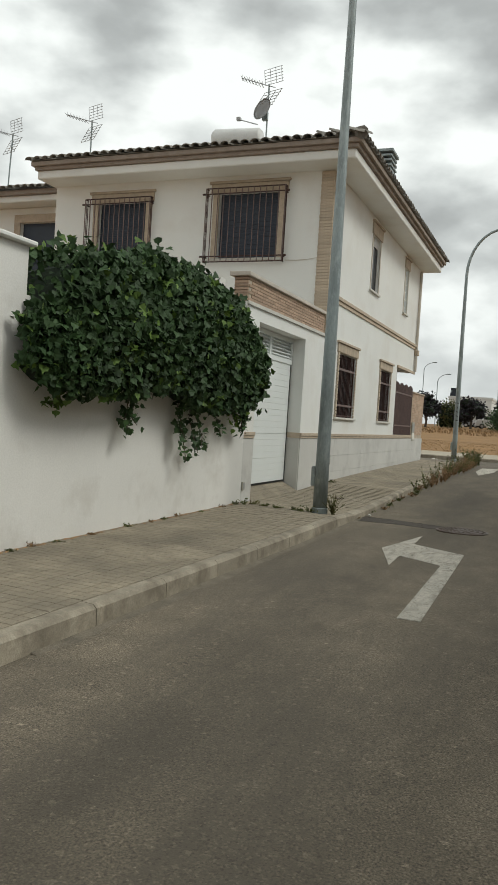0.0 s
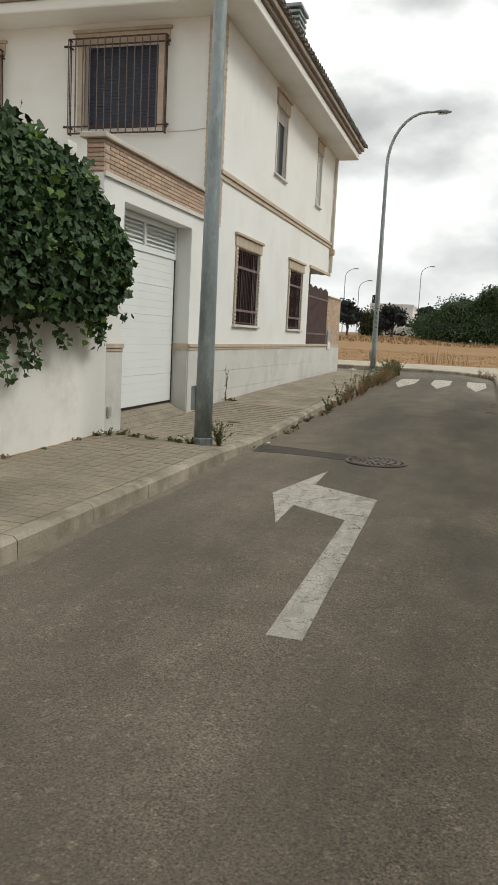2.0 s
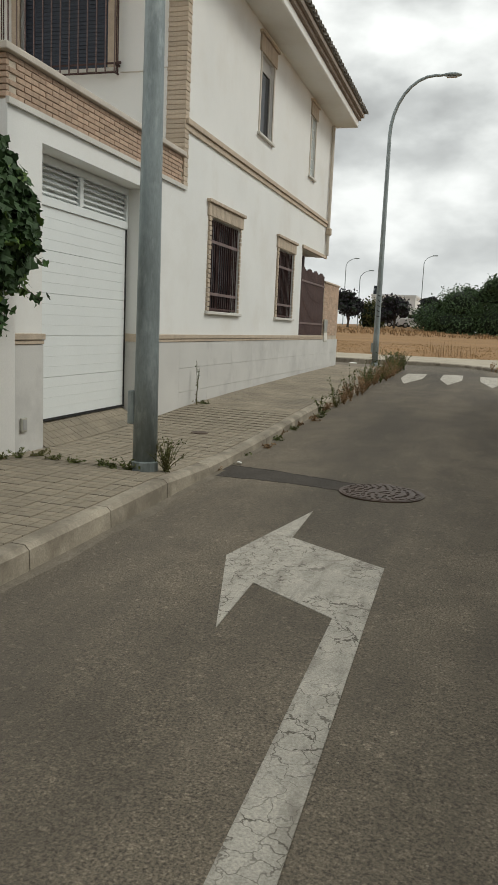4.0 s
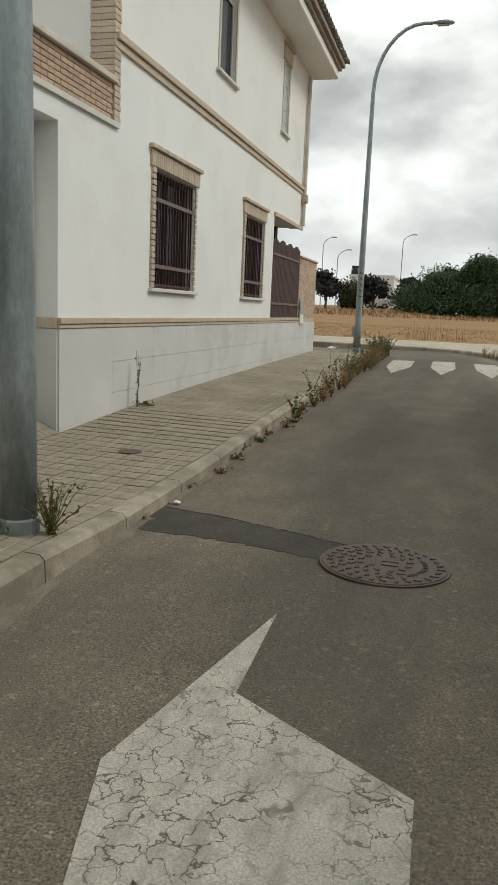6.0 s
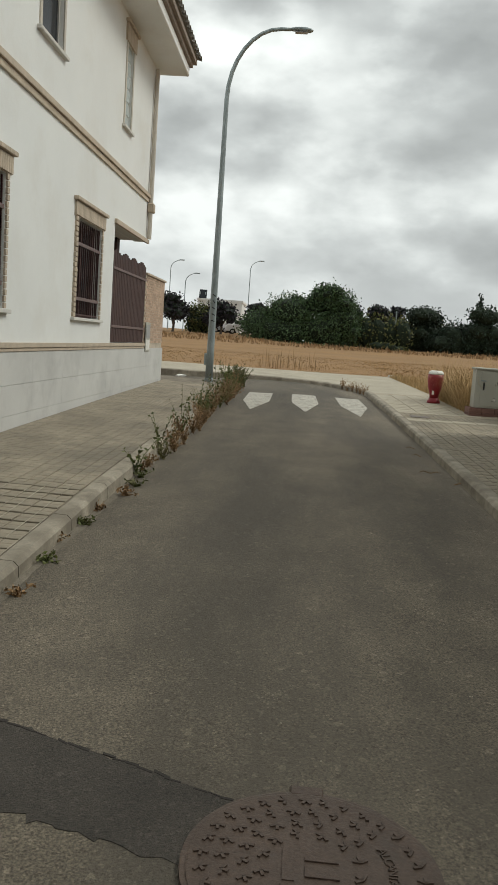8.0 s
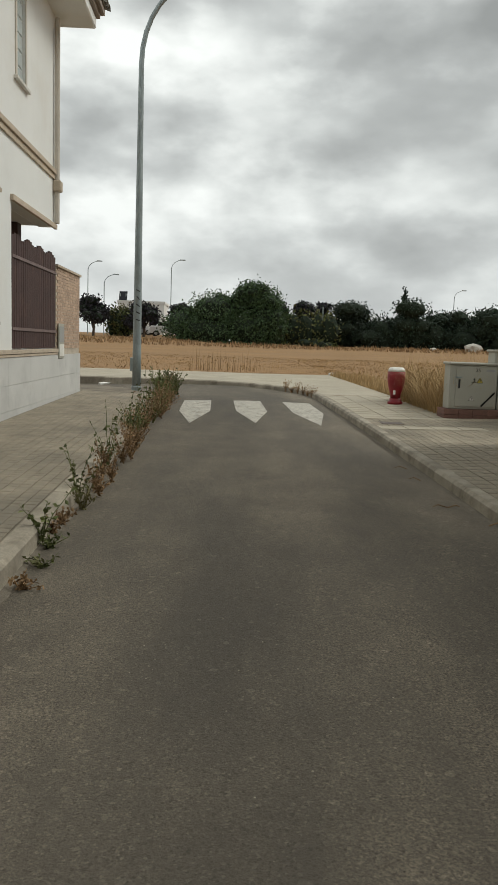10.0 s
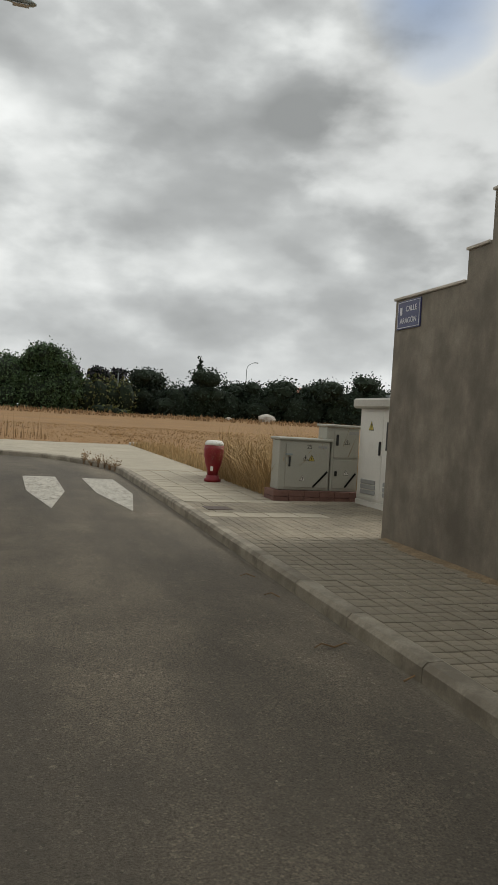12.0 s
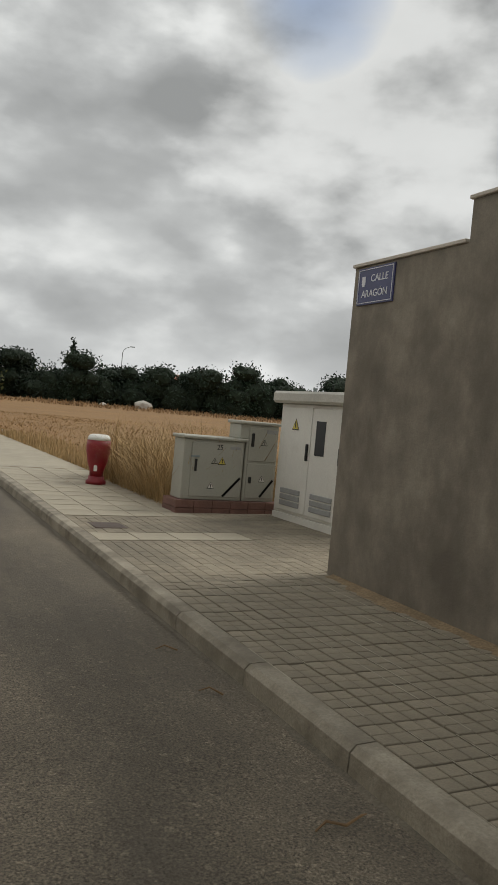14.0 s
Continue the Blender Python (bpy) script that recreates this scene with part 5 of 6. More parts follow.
for a, b in ((0.08, 0.745), (0.755, 1.42)):
    door = part("door", boxes((a, b, -0.008, 0.008, 0.14, 1.41), bevel=0.004), KIOSK, kiosk)
    for k in range(3):
        part("louvre", boxes((a + 0.10, b - 0.12, -0.022, -0.0085, 0.20 + k * 0.075, 0.262 + k * 0.075), bevel=0.006), LOUVRE, door)
    part("handle", boxes((b - 0.06, b - 0.025, -0.035, -0.0085, 0.78, 0.98), bevel=0.008), BLACK, door)
warning(0.40, -0.0085, 1.20, 0.16, kiosk, YELLOW)
part("notice_plate", boxes((0.86, 1.05, -0.014, -0.0085, 0.86, 1.26)), BLACK, kiosk)
swing(kiosk, (3.17, 25.30, kz), -88)

# ---- street name plate ----
sign = thing("street_sign", (2.06, 21.88, 2.75), "dark blue street name plate with white lettering on the cement wall", "street sign")
part("plate", boxes((2.045, 2.059, 21.64, 22.13, 2.58, 2.88), bevel=0.002), SIGN_BLUE, sign)
part("border", boxes((2.041, 2.0448, 21.655, 22.115, 2.862, 2.867), (2.041, 2.0448, 21.655, 22.115, 2.593, 2.598), (2.041, 2.0448, 21.655, 21.66, 2.5985, 2.8615), (2.041, 2.0448, 22.11, 22.115, 2.5985, 2.8615)), SIGN_WHITE, sign)
face = Matrix.Rotation(radians(-90), 4, "Z") @ Matrix.Rotation(radians(90), 4, "X")
writing("CALLE", 0.082, SIGN_WHITE, Matrix.Translation((2.044, 21.83, 2.785)) @ face, sign)
writing("ARAG\u00d3N", 0.082, SIGN_WHITE, Matrix.Translation((2.044, 21.885, 2.665)) @ face, sign)
part("crest", boxes((2.041, 2.0448, 22.02, 22.065, 2.745, 2.81), (2.041, 2.0448, 22.028, 22.057, 2.73, 2.7449)), SIGN_WHITE, sign)


# ---- plants ----
def leaves(name, pts, size, mat, owner, seed, droop=0.3, shape="ivy", facing=None):
    """Many small folded leaves in one mesh; pts: (n, 3) array of leaf bases."""
    r = np.random.RandomState(seed)
    n = len(pts)
    t = r.normal(size=(n, 3))
    t[:, 2] -= droop * 2
    t /= np.linalg.norm(t, axis=1)[:, None]
    nr = r.normal(size=(n, 3)) if facing is None else np.asarray(facing) + r.normal(size=(n, 3)) * 0.55
    s = np.cross(t, nr)
    s /= np.linalg.norm(s, axis=1)[:, None] + 1e-9
    u = np.cross(s, t)
    sz = (size * r.uniform(0.6, 1.3, n))[:, None]
    if shape == "ivy":
        offs = ((0, 0, 0), (0.15, 0.55, 0.08), (0.55, 0.42, 0.05), (0.62, 0.18, 0.02), (1.05, 0, -0.06), (0.62, -0.18, 0.02), (0.55, -0.42, 0.05), (0.15, -0.55, 0.08))
        fan = ((0, 1, 2, 3), (0, 3, 4), (0, 4, 5), (0, 5, 6, 7))
    else:
        offs = ((0, 0, 0), (0.5, 0.3, 0.06), (1.0, 0, -0.05), (0.5, -0.3, 0.06))
        fan = ((0, 1, 2), (0, 2, 3))
    v = np.stack([pts + sz * (a * t + b * s + c * u) for a, b, c in offs], 1).reshape(-1, 3)
    m = len(offs)
    fs = [tuple(i * m + k for k in f) for i in range(n) for f in fan]
    me = bpy.data.meshes.new(name)
    me.from_pydata(v.tolist(), [], fs)
    ob = link_mesh(name, me, mat, owner)
    ob["kind"] = "stuff"
    return ob


def blob(centre, radii, seed, rough=0.25, sub=3):
    bm = bmesh.new()
    bmesh.ops.create_icosphere(bm, subdivisions=sub, radius=1.0)
    for v in bm.verts:
        k = 1 + rough * noise.noise(v.co * 2.2 + Vector((seed * 3.1, 0, 0)))
        v.co = Vector((centre[0] + v.co.x * radii[0] * k, centre[1] + v.co.y * radii[1] * k, centre[2] + v.co.z * radii[2] * k))
    return bm


def shell_points(lobes, n, seed, inside=0.35):
    """Points near the skins of ellipsoid lobes (cx, cy, cz, rx, ry, rz)."""
    r = np.random.RandomState(seed)
    w = np.array([l[3] * l[5] for l in lobes])
    idx = r.choice(len(lobes), n, p=w / w.sum())
    d = r.normal(size=(n, 3))
    d /= np.linalg.norm(d, axis=1)[:, None]
    L = np.array(lobes)[idx]
    k = 1 - inside * r.rand(n) ** 1.5 + 0.15 * r.normal(size=n)
    return L[:, :3] + d * L[:, 3:] * k[:, None]


# ivy over the garden wall
ivy = thing("ivy", (-4.7, 8.5, 1.6), "dense dark green ivy hanging over the white garden wall", "ivy")
r = np.random.RandomState(5)


def ivy_lower(y):
    return np.interp(y, [5.72, 5.95, 6.4, 7.2, 7.9, 8.4, 9.0, 9.8, 10.7, 11.25], [1.95, 1.70, 1.62, 1.66, 1.74, 1.80, 1.62, 1.58, 1.62, 1.95])


def ivy_upper(y):
    return np.interp(y, [5.72, 6.05, 6.3, 7.0, 7.8, 8.6, 9.5, 10.3, 10.9, 11.25], [2.30, 2.62, 3.02, 3.16, 3.3, 3.36, 3.30, 3.12, 2.75, 2.2])


def ivy_out(y, z):
    lo, hi = ivy_lower(y), ivy_upper(y)
    f = np.clip((z - lo) / (hi - lo), 0, 1)
    e = np.clip(np.minimum(y - 5.66, 11.35 - y) / 0.5, 0, 1)
    return -4.72 + (0.13 + 0.40 * np.sin(np.pi * np.clip(f * 0.85 + 0.08, 0, 1)) ** 0.6) * e ** 0.5


n = 11500
iy = r.uniform(5.74, 11.25, n)
iz = ivy_lower(iy) + (ivy_upper(iy) - ivy_lower(iy)) * r.rand(n) ** 0.9
ix = ivy_out(iy, iz) - 0.10 * r.rand(n) ** 2 + 0.04 * r.normal(size=n)
front = np.stack([ix, iy, iz], 1)
n = 1500
ty = r.uniform(5.9, 11.1, n)
tx = r.uniform(-5.3, -4.4, n)
tz = ivy_upper(ty) + 0.06 * r.normal(size=n) + 0.05 * np.sin(ty * 5) - 0.25 * np.clip(-4.9 - tx, 0, 1)
tops = np.stack([tx, ty, tz], 1)
allp = np.concatenate([front, tops])
young = r.rand(len(allp)) < 0.04
young |= (r.rand(len(allp)) < 0.55) & (np.sin(allp[:, 1] * 4.1 + 2 * np.sin(allp[:, 2] * 5.0)) * np.sin(allp[:, 2] * 6.3 + allp[:, 1]) > 0.8)
leaves("foliage", allp[~young], 0.088, IVY, ivy, 6, 0.45, facing=(0.9, -0.35, 0.35))
leaves("young_foliage", allp[young], 0.085, IVY_YOUNG, ivy, 7, 0.35, facing=(0.9, -0.35, 0.35))
# dark sheet behind the leaves, standing in for the shade within the ivy
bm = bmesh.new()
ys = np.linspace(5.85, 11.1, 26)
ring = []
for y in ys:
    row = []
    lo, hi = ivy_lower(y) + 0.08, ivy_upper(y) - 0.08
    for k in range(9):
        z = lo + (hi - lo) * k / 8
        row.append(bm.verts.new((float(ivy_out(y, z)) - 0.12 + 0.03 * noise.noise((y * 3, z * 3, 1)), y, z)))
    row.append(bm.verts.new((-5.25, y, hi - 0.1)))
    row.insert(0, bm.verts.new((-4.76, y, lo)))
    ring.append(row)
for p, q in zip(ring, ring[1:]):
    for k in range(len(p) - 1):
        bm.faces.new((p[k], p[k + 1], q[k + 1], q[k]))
part("inner_stems", bm, FOLIAGE_SHADE, ivy)
vine = random.Random(9)
strands = [(7.6, 1.70, 0.42), (7.75, 1.66, 0.30), (9.0, 1.66, 0.75), (9.25, 1.62, 0.6), (9.45, 1.6, 0.5), (10.0, 1.6, 0.35), (10.6, 1.6, 0.22), (10.8, 1.64, 0.3), (11.15, 2.0, 0.22), (11.2, 1.85, 0.2), (8.9, 1.7, 0.5), (6.2, 1.65, 0.12), (10.95, 1.6, 0.3)]
for y, z, drop in strands:
    pts = []
    for k in range(6):
        s = k / 5
        pts.append((-4.60 + 0.06 * math.sin(k + y), y + s * vine.uniform(0.02, 0.16), z + 0.15 - (drop + 0.15) * s))
    part("trailing_stem", tube(bmesh.new(), pts, 0.006, 4), BARK, ivy)
    a = np.array(pts)
    k = r.randint(0, 5, 46)
    f = r.rand(46)[:, None]
    lp = a[k] * (1 - f) + a[k + 1] * f + r.normal(size=(46, 3)) * np.array([0.03, 0.06, 0.04])
    leaves("trailing_leaves", lp, 0.075, IVY if drop > 0.25 else IVY_YOUNG, ivy, int(y * 10), 0.3, facing=(0.9, -0.35, 0.35))
# shoots reaching out beside the garage
for z, out in ((2.05, 0.45), (1.72, 0.4), (2.35, 0.3)):
    pts = [(-4.5, 11.1 + out * k / 4, z - 0.02 * k * k * 0.3) for k in range(5)]
    part("side_shoot", tube(bmesh.new(), pts, 0.005, 4), BARK, ivy)
    a = np.array(pts)
    lp = a[r.randint(0, 5, 14)] + r.normal(size=(14, 3)) * 0.035
    leaves("shoot_leaves", lp, 0.07, IVY, ivy, int(z * 100), 0.2, facing=(0.9, -0.35, 0.35))


def weed(x, y, z, height, width, stems, mat, seed, label, leafy=6, leaf=0.03, name="weed"):
    w = thing(name, (x, y, z), label, "weed", "pavement weeds")
    rr = random.Random(seed)
    bm = bmesh.new()
    pts = []
    for s in range(stems):
        a, o = rr.uniform(0, math.tau), rr.uniform(0.1, 1.0)
        h = height * rr.uniform(0.5, 1.0)
        line = []
        for k in range(5):
            f = k / 4
            line.append((x + math.cos(a) * width * o * f * (0.5 + 0.5 * f) + rr.uniform(-0.01, 0.01), y + math.sin(a) * width * o * f * (0.5 + 0.5 * f) + rr.uniform(-0.01, 0.01), z - 0.01 + h * f))
        tube(bm, line, [0.004, 0.0035, 0.003, 0.0025, 0.0015], 4, cap=False)
        for k in range(leafy):
            j = rr.randint(0, 3)
            f = rr.random()
            pts.append([line[j][i] * (1 - f) + line[j + 1][i] * f for i in range(3)])
    part("stem", bm, SCRUB if mat is not WEED else WEED, w)["kind"] = "stuff"
    leaves("foliage", np.array(pts), leaf, mat, w, seed, 0.0, "oval")
    return w


weed(-3.22, 11.55, left_pave(-3.22, 11.55), 0.34, 0.24, 34, WEED, 1, "dry green weed growing at the foot of the lamp post", 10, 0.03)
weed(-3.55, 11.45, left_pave(-3.55, 11.45), 0.12, 0.16, 12, WEED, 2, "low weed in the pavement joints", 8, 0.03)
weed(-4.72, 16.35, left_pave(-4.72, 16.35), 0.78, 0.07, 5, WEED, 3, "tall thin weed growing at the foot of the house wall", 12, 0.032)
weed(-4.65, 16.5, left_pave(-4.65, 16.5), 0.06, 0.3, 16, WEED, 4, "low creeping weed at the foot of the house wall", 8, 0.03)
for k, (x, y, h) in enumerate([(-4.62, 11.35, 0.12), (-4.35, 11.5, 0.06), (-4.1, 11.45, 0.06), (-3.85, 11.5, 0.05), (-4.55, 11.6, 0.07), (-3.7, 11.42, 0.05), (-4.7, 11.2, 0.06)]):
    weed(x, y, left_pave(x, y), h, 0.13, 12, WEED, 20 + k, "low weed in the pavement joints", 8, 0.03)
for k in range(14):
    y = 3.5 + 7.6 * k / 14 + 0.2 * math.sin(k * 5)
    weed(-4.73, y, left_pave(-4.73, y), 0.025 + 0.015 * (k % 3), 0.10, 9, SCRUB if k % 2 else WEED, 60 + k, "tiny weeds at the foot of the garden wall", 7, 0.025)
wr = random.Random(31)
for k in range(46):
    y = 12.6 + 16.6 * (k / 46) ** 0.75 + wr.uniform(-0.1, 0.1)
    big = np.interp(y, [12, 16, 19, 22, 29], [0.06, 0.10, 0.22, 0.42, 0.5])
    weed(LEFT_KERB + 0.03 + wr.uniform(-0.05, 0.10) * (1 if y < 19 else 1.8), y, road_z(y) - 0.05 + (0.05 if y > 19 else 0), float(big) * wr.uniform(0.6, 1.35), float(np.interp(y, [12, 19, 24], [0.1, 0.16, 0.3])),
         int(np.interp(y, [12, 19, 24], [7, 14, 21])), SCRUB if wr.random() < 0.7 else WEED, 100 + k, "dry brown weeds growing along the kerb", 9, 0.035)
for k, (y, h) in enumerate([(17.6, 0.45), (18.9, 0.55), (20.6, 0.75), (22.4, 0.85), (23.6, 0.7), (24.8, 0.9), (26.2, 0.8), (27.5, 0.75)]):
    weed(LEFT_KERB + 0.02, y, road_z(y), h, 0.22, 5, WEED, 300 + k, "tall thin green weed standing in the kerb joint", 16, 0.045)
for k in range(7):
    x, y = -3.35 + 0.5 * wr.random(), 29.2 + 1.3 * wr.random()
    weed(x, y, road_z(y) + 0.05, 0.65 * wr.uniform(0.6, 1.2), 0.3, 24, WEED, 200 + k, "tall green weeds at the pavement corner", 12, 0.05)
for k in range(6):
    x, y = bend(0.1 + 0.05 * k, 0.0)
    weed(x, y, road_z(y), 0.3 * wr.uniform(0.5, 1.2), 0.2, 12, SCRUB, 240 + k, "dry weeds along the outer kerb of the bend", 8, 0.04)

# dry grass: tall clump beside the cabinets and stubble on the field edge
def grass(name, pts, h, mat, label, seed, wide=0.006, lean=0.25):
    q = np.random.RandomState(seed)
    n = len(pts)
    a = q.uniform(0, math.tau, n)
    tuft = np.array([0.62 + 0.75 * (0.5 + noise.noise((float(p[0]) * 1.7, float(p[1]) * 1.7, seed))) for p in pts])
    hh = h * q.uniform(0.35, 1.15, n) * np.clip(tuft, 0.35, 1.3)
    d = np.stack([np.cos(a), np.sin(a), np.zeros(n)], 1)
    sd = np.stack([-np.sin(a), np.cos(a), np.zeros(n)], 1) * (wide * q.uniform(0.6, 1.4, n))[:, None]
    up_ = np.array([0, 0, 1.0])
    ln = (lean * hh * q.uniform(0.2, 1.2, n))[:, None]
    p1 = pts + d * ln * 0.35 + up_ * (hh * 0.6)[:, None]
    p2 = pts + d * ln + up_ * hh[:, None]
    v = np.stack([pts - sd, pts + sd, p1 + sd * 0.8, p1 - sd * 0.8, p2], 1).reshape(-1, 3)
    fs = [f for i in range(n) for f in ((5 * i, 5 * i + 1, 5 * i + 2, 5 * i + 3), (5 * i + 3, 5 * i + 2, 5 * i + 4))]
    me = bpy.data.meshes.new(name)
    me.from_pydata(v.tolist(), [], fs)
    ob = link_mesh(name, me, mat)
    return tagged(ob, label, "grass", kind="stuff")


g = np.random.RandomState(8)


def land_points(n, x0, x1, y0, y1, bias=1.0):
    x = x0 + (x1 - x0) * g.rand(n) ** bias
    y = g.uniform(y0, y1, n)
    return np.array([(a, b, max(land(a, b), road_z(b) + 0.08) - 0.02) for a, b in zip(x, y)])


grass("dry_grass", land_points(7500, 1.98, 4.6, 25.9, 29.4, 1.4), 0.88, STRAW, "tall dry straw grass beside the cabinets", 1, 0.004, 1.15)
grass("dry_grass", land_points(5000, 2.1, 3.4, 29.0, 41.0, 2.2), 0.24, STRAW, "dry grass fringing the pavement", 2, 0.008)
grass("dry_grass", land_points(16000, 2.2, 16, 29.0, 58.0, 1.2), 0.07, STUBBLE, "dry stubble on the field", 3, 0.012, 1.2)
grass("dry_grass", land_points(12000, -12, 10, 41.7, 58.0), 0.07, STUBBLE, "dry stubble on the field", 4, 0.014, 1.2)
grass("dead_weeds", land_points(70, -3.2, -0.6, 42.0, 44.0), 0.75, SCRUB, "brown dead weeds at the field edge", 5, 0.01, 0.15)
grass("dead_weeds", land_points(4000, -24, 40, 78.0, 91.0), 0.30, SCRUB, "brown scrub in front of the far trees", 6, 0.05, 0.4)


def tree(name, x, y, lobes, n, size, mat, seed, label, trunk=0.25, shape="oval", bits=5):
    z = land(x, y)
    t = thing(name, (x, y, z), label, "tree", "field trees")
    zc = min(l[2] for l in lobes)
    bm = bmesh.new()
    tube(bm, [(x, y, z - 0.3), (x + 0.1, y, z + 0.8), (x, y, zc + z * 0 + 0.3)], [trunk, trunk * 0.75, trunk * 0.55], 8)
    for l in lobes[:bits]:
        tube(bm, [(x, y, z + 0.8), ((x + l[0]) / 2, (y + l[1]) / 2, (z + 0.8 + l[2]) / 2 + 0.2), l[:3]], [trunk * 0.5, trunk * 0.35, trunk * 0.15], 6)
    part("trunk", bm, BARK, t)
    leaves("crown", shell_points(lobes, n, seed), size, mat, t, seed, 0.25, shape)
    # added dark blobs paint the shade in the depth of each lobe
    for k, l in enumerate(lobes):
        part("inner_crown", blob(l[:3], [q * 0.72 for q in l[3:]], seed + k, 0.4, 2), FOLIAGE_SHADE, t)
    return t


tr = random.Random(3)


def lobed(x, y, z0, z1, w, count, seed, deep=None):
    q = random.Random(seed)
    out = []
    h = z1 - z0
    for k in range(count):
        f = q.random()
        cz_ = z0 + h * (0.22 + 0.62 * f)
        span = w / 2 * (1.0 - 0.45 * f)
        rr = w * q.uniform(0.14, 0.22)
        if k < 4 and z0 < 2:
            out.append((x + w * (k - 1.5) * 0.25, y + q.uniform(-0.3, 0.3), z0 + 2.1, w * 0.24, w * 0.2, 2.0))
        out.append((x + q.uniform(-1, 1) * max(0.1, span - rr), y + q.uniform(-1, 1) * (deep or w) * 0.3, min(cz_, z1 - rr * 0.7), rr * 1.15, rr, rr * 0.75))
    return out


tuft_r = random.Random(17)
outline_lobes = []
for k in range(40):
    x = -6.6 + 10.4 * k / 39 + tuft_r.uniform(-0.3, 0.3)
    peak = float(np.interp(x, [-7, -5.5, -4, -2.4, -1.3, 0.0, 1.4, 2.8, 4.0], [2.2, 4.6, 6.0, 6.3, 5.9, 7.9, 8.1, 7.0, 4.2]))
    outline_lobes.append((x, 91.0 + tuft_r.uniform(-0.9, 0.9), peak - tuft_r.uniform(0.2, 2.2), tuft_r.uniform(0.5, 0.95), 0.7, tuft_r.uniform(0.35, 0.65)))
tree("tree", -2.0, 92.0, [(-5.2, 92, 3.0, 2.8, 2.2, 2.0), (-2.9, 91, 4.6, 2.6, 2.2, 1.9), (-3.4, 90.5, 2.6, 3.0, 2.0, 1.7), (0.9, 92, 6.0, 2.0, 2.0, 1.7), (0.6, 92.5, 6.9, 1.5, 1.6, 1.0), (2.2, 91.5, 3.8, 2.6, 2.2, 2.4), (0.2, 91, 3.0, 3.0, 2.2, 2.0), (2.4, 92, 5.8, 1.7, 1.6, 1.5), (-3.4, 92, 5.6, 0.9, 0.9, 0.6)] + outline_lobes,
     30000, 0.24, TREE_GREEN, 40, "broad leafy green tree standing at the far edge of the field", 0.4)
for k, (x, y, w, top, mat) in enumerate([(11.5, 95, 6.2, 6.5, TREE_DARK), (17.3, 94, 6.4, 6.5, TREE_DARK), (22.0, 95, 7.0, 5.6, TREE_DARK), (26.0, 94, 7.2, 6.0, TREE_DARK), (30.0, 92, 7.2, 6.3, TREE_DARK), (34.5, 91, 7.5, 7.0, TREE_DARK), (39.5, 90, 7, 6.8, TREE_DARK), (45, 88, 8, 7.0, TREE_DARK), (52, 84, 8, 7.0, TREE_DARK), (60, 80, 9, 7.5, TREE_DARK)]):
    tree("tree", x, y, lobed(x, y, 0.9, top + 0.25, w * 1.1, 15, k + 70), 6500, 0.30, mat, 50 + k, "dark bushy tree in the row behind the field", 0.2)
for k, (x, y, w, top) in enumerate([(4.2, 100, 4.2, 6.6), (7.0, 101, 4.2, 6.7), (9.5, 102, 4.0, 6.8), (-15.4, 94, 4.6, 6.0), (-10.3, 95, 4.4, 6.0), (-6.5, 98, 4.0, 6.2), (-20, 96, 4.6, 6.0)]):
    tree("tree", x, y, lobed(x, y, 2.6, top, w, 11, k + 170), 2200, 0.36, TREE_PURPLE, 90 + k, "dark purple-leaved tree with a bare trunk", 0.16)
for k, (x, y, w, top) in enumerate([(-13.0, 97, 2.4, 5.0), (14.4, 105, 3.4, 4.2), (7.0, 92, 5.0, 2.4)]):
    tree("tree", x, y, lobed(x, y, 1.2, top, w, 8, k + 270), 1200, 0.36, WEED, 130 + k, "small pale green bush behind the field", 0.1)
for k in range(11):
    x, y = 3.0 + 5.2 * k, 101.0 - 1.2 * k
    tree("bush", x, y, lobed(x, y, 0.9, 4.6 + 0.8 * math.sin(k * 2.1), 6.6, 8, k + 370), 1700, 0.4, TREE_DARK, 150 + k, "dark dense bush filling the row behind the field", 0.12)
cyp = [(19.1, 104, 2.5 + 0.78 * k, 0.95 * (1 - 0.115 * k), 0.95 * (1 - 0.115 * k), 0.9) for k in range(8)]
tree("cypress", 19.1, 104, cyp, 1600, 0.3, TREE_DARK, 140, "slim dark cypress rising behind the trees", 0.15, bits=0)

# ---- distance: houses, cars, lamps, rocks ----
def far_house(x0, x1, y, z0, z1, wall, label, windows, roofed):
    h = thing("far_building", ((x0 + x1) / 2, y, z0), label, "building")
    part("wall", boxes((x0, x1, y, y + 8, z0, z1)), wall, h)
    for a, b, c, d in windows:
        part("window", boxes((a, b, y - 0.03, y + 0.05, c, d)), GLASS, h)
    if roofed:
        bm = bmesh.new()
        v = [bm.verts.new(p) for p in ((x0 - 0.5, y - 0.5, z1), (x1 + 0.5, y - 0.5, z1), (x1 + 0.5, y + 8.5, z1), (x0 - 0.5, y + 8.5, z1), (x0 + 3, y + 4, z1 + 1.0), (x1 - 3, y + 4, z1 + 1.0))]
        for f in ((0, 1, 5, 4), (1, 2, 5), (2, 3, 4, 5), (3, 0, 4)):
            bm.faces.new([v[i] for i in f])
        part("roof", bm, FAR_ROOF, h)
    else:
        part("parapet", boxes((x0 - 0.1, x1 + 0.1, y - 0.1, y + 8.1, z1 + 0.002, z1 + 0.3)), wall, h)
    return h


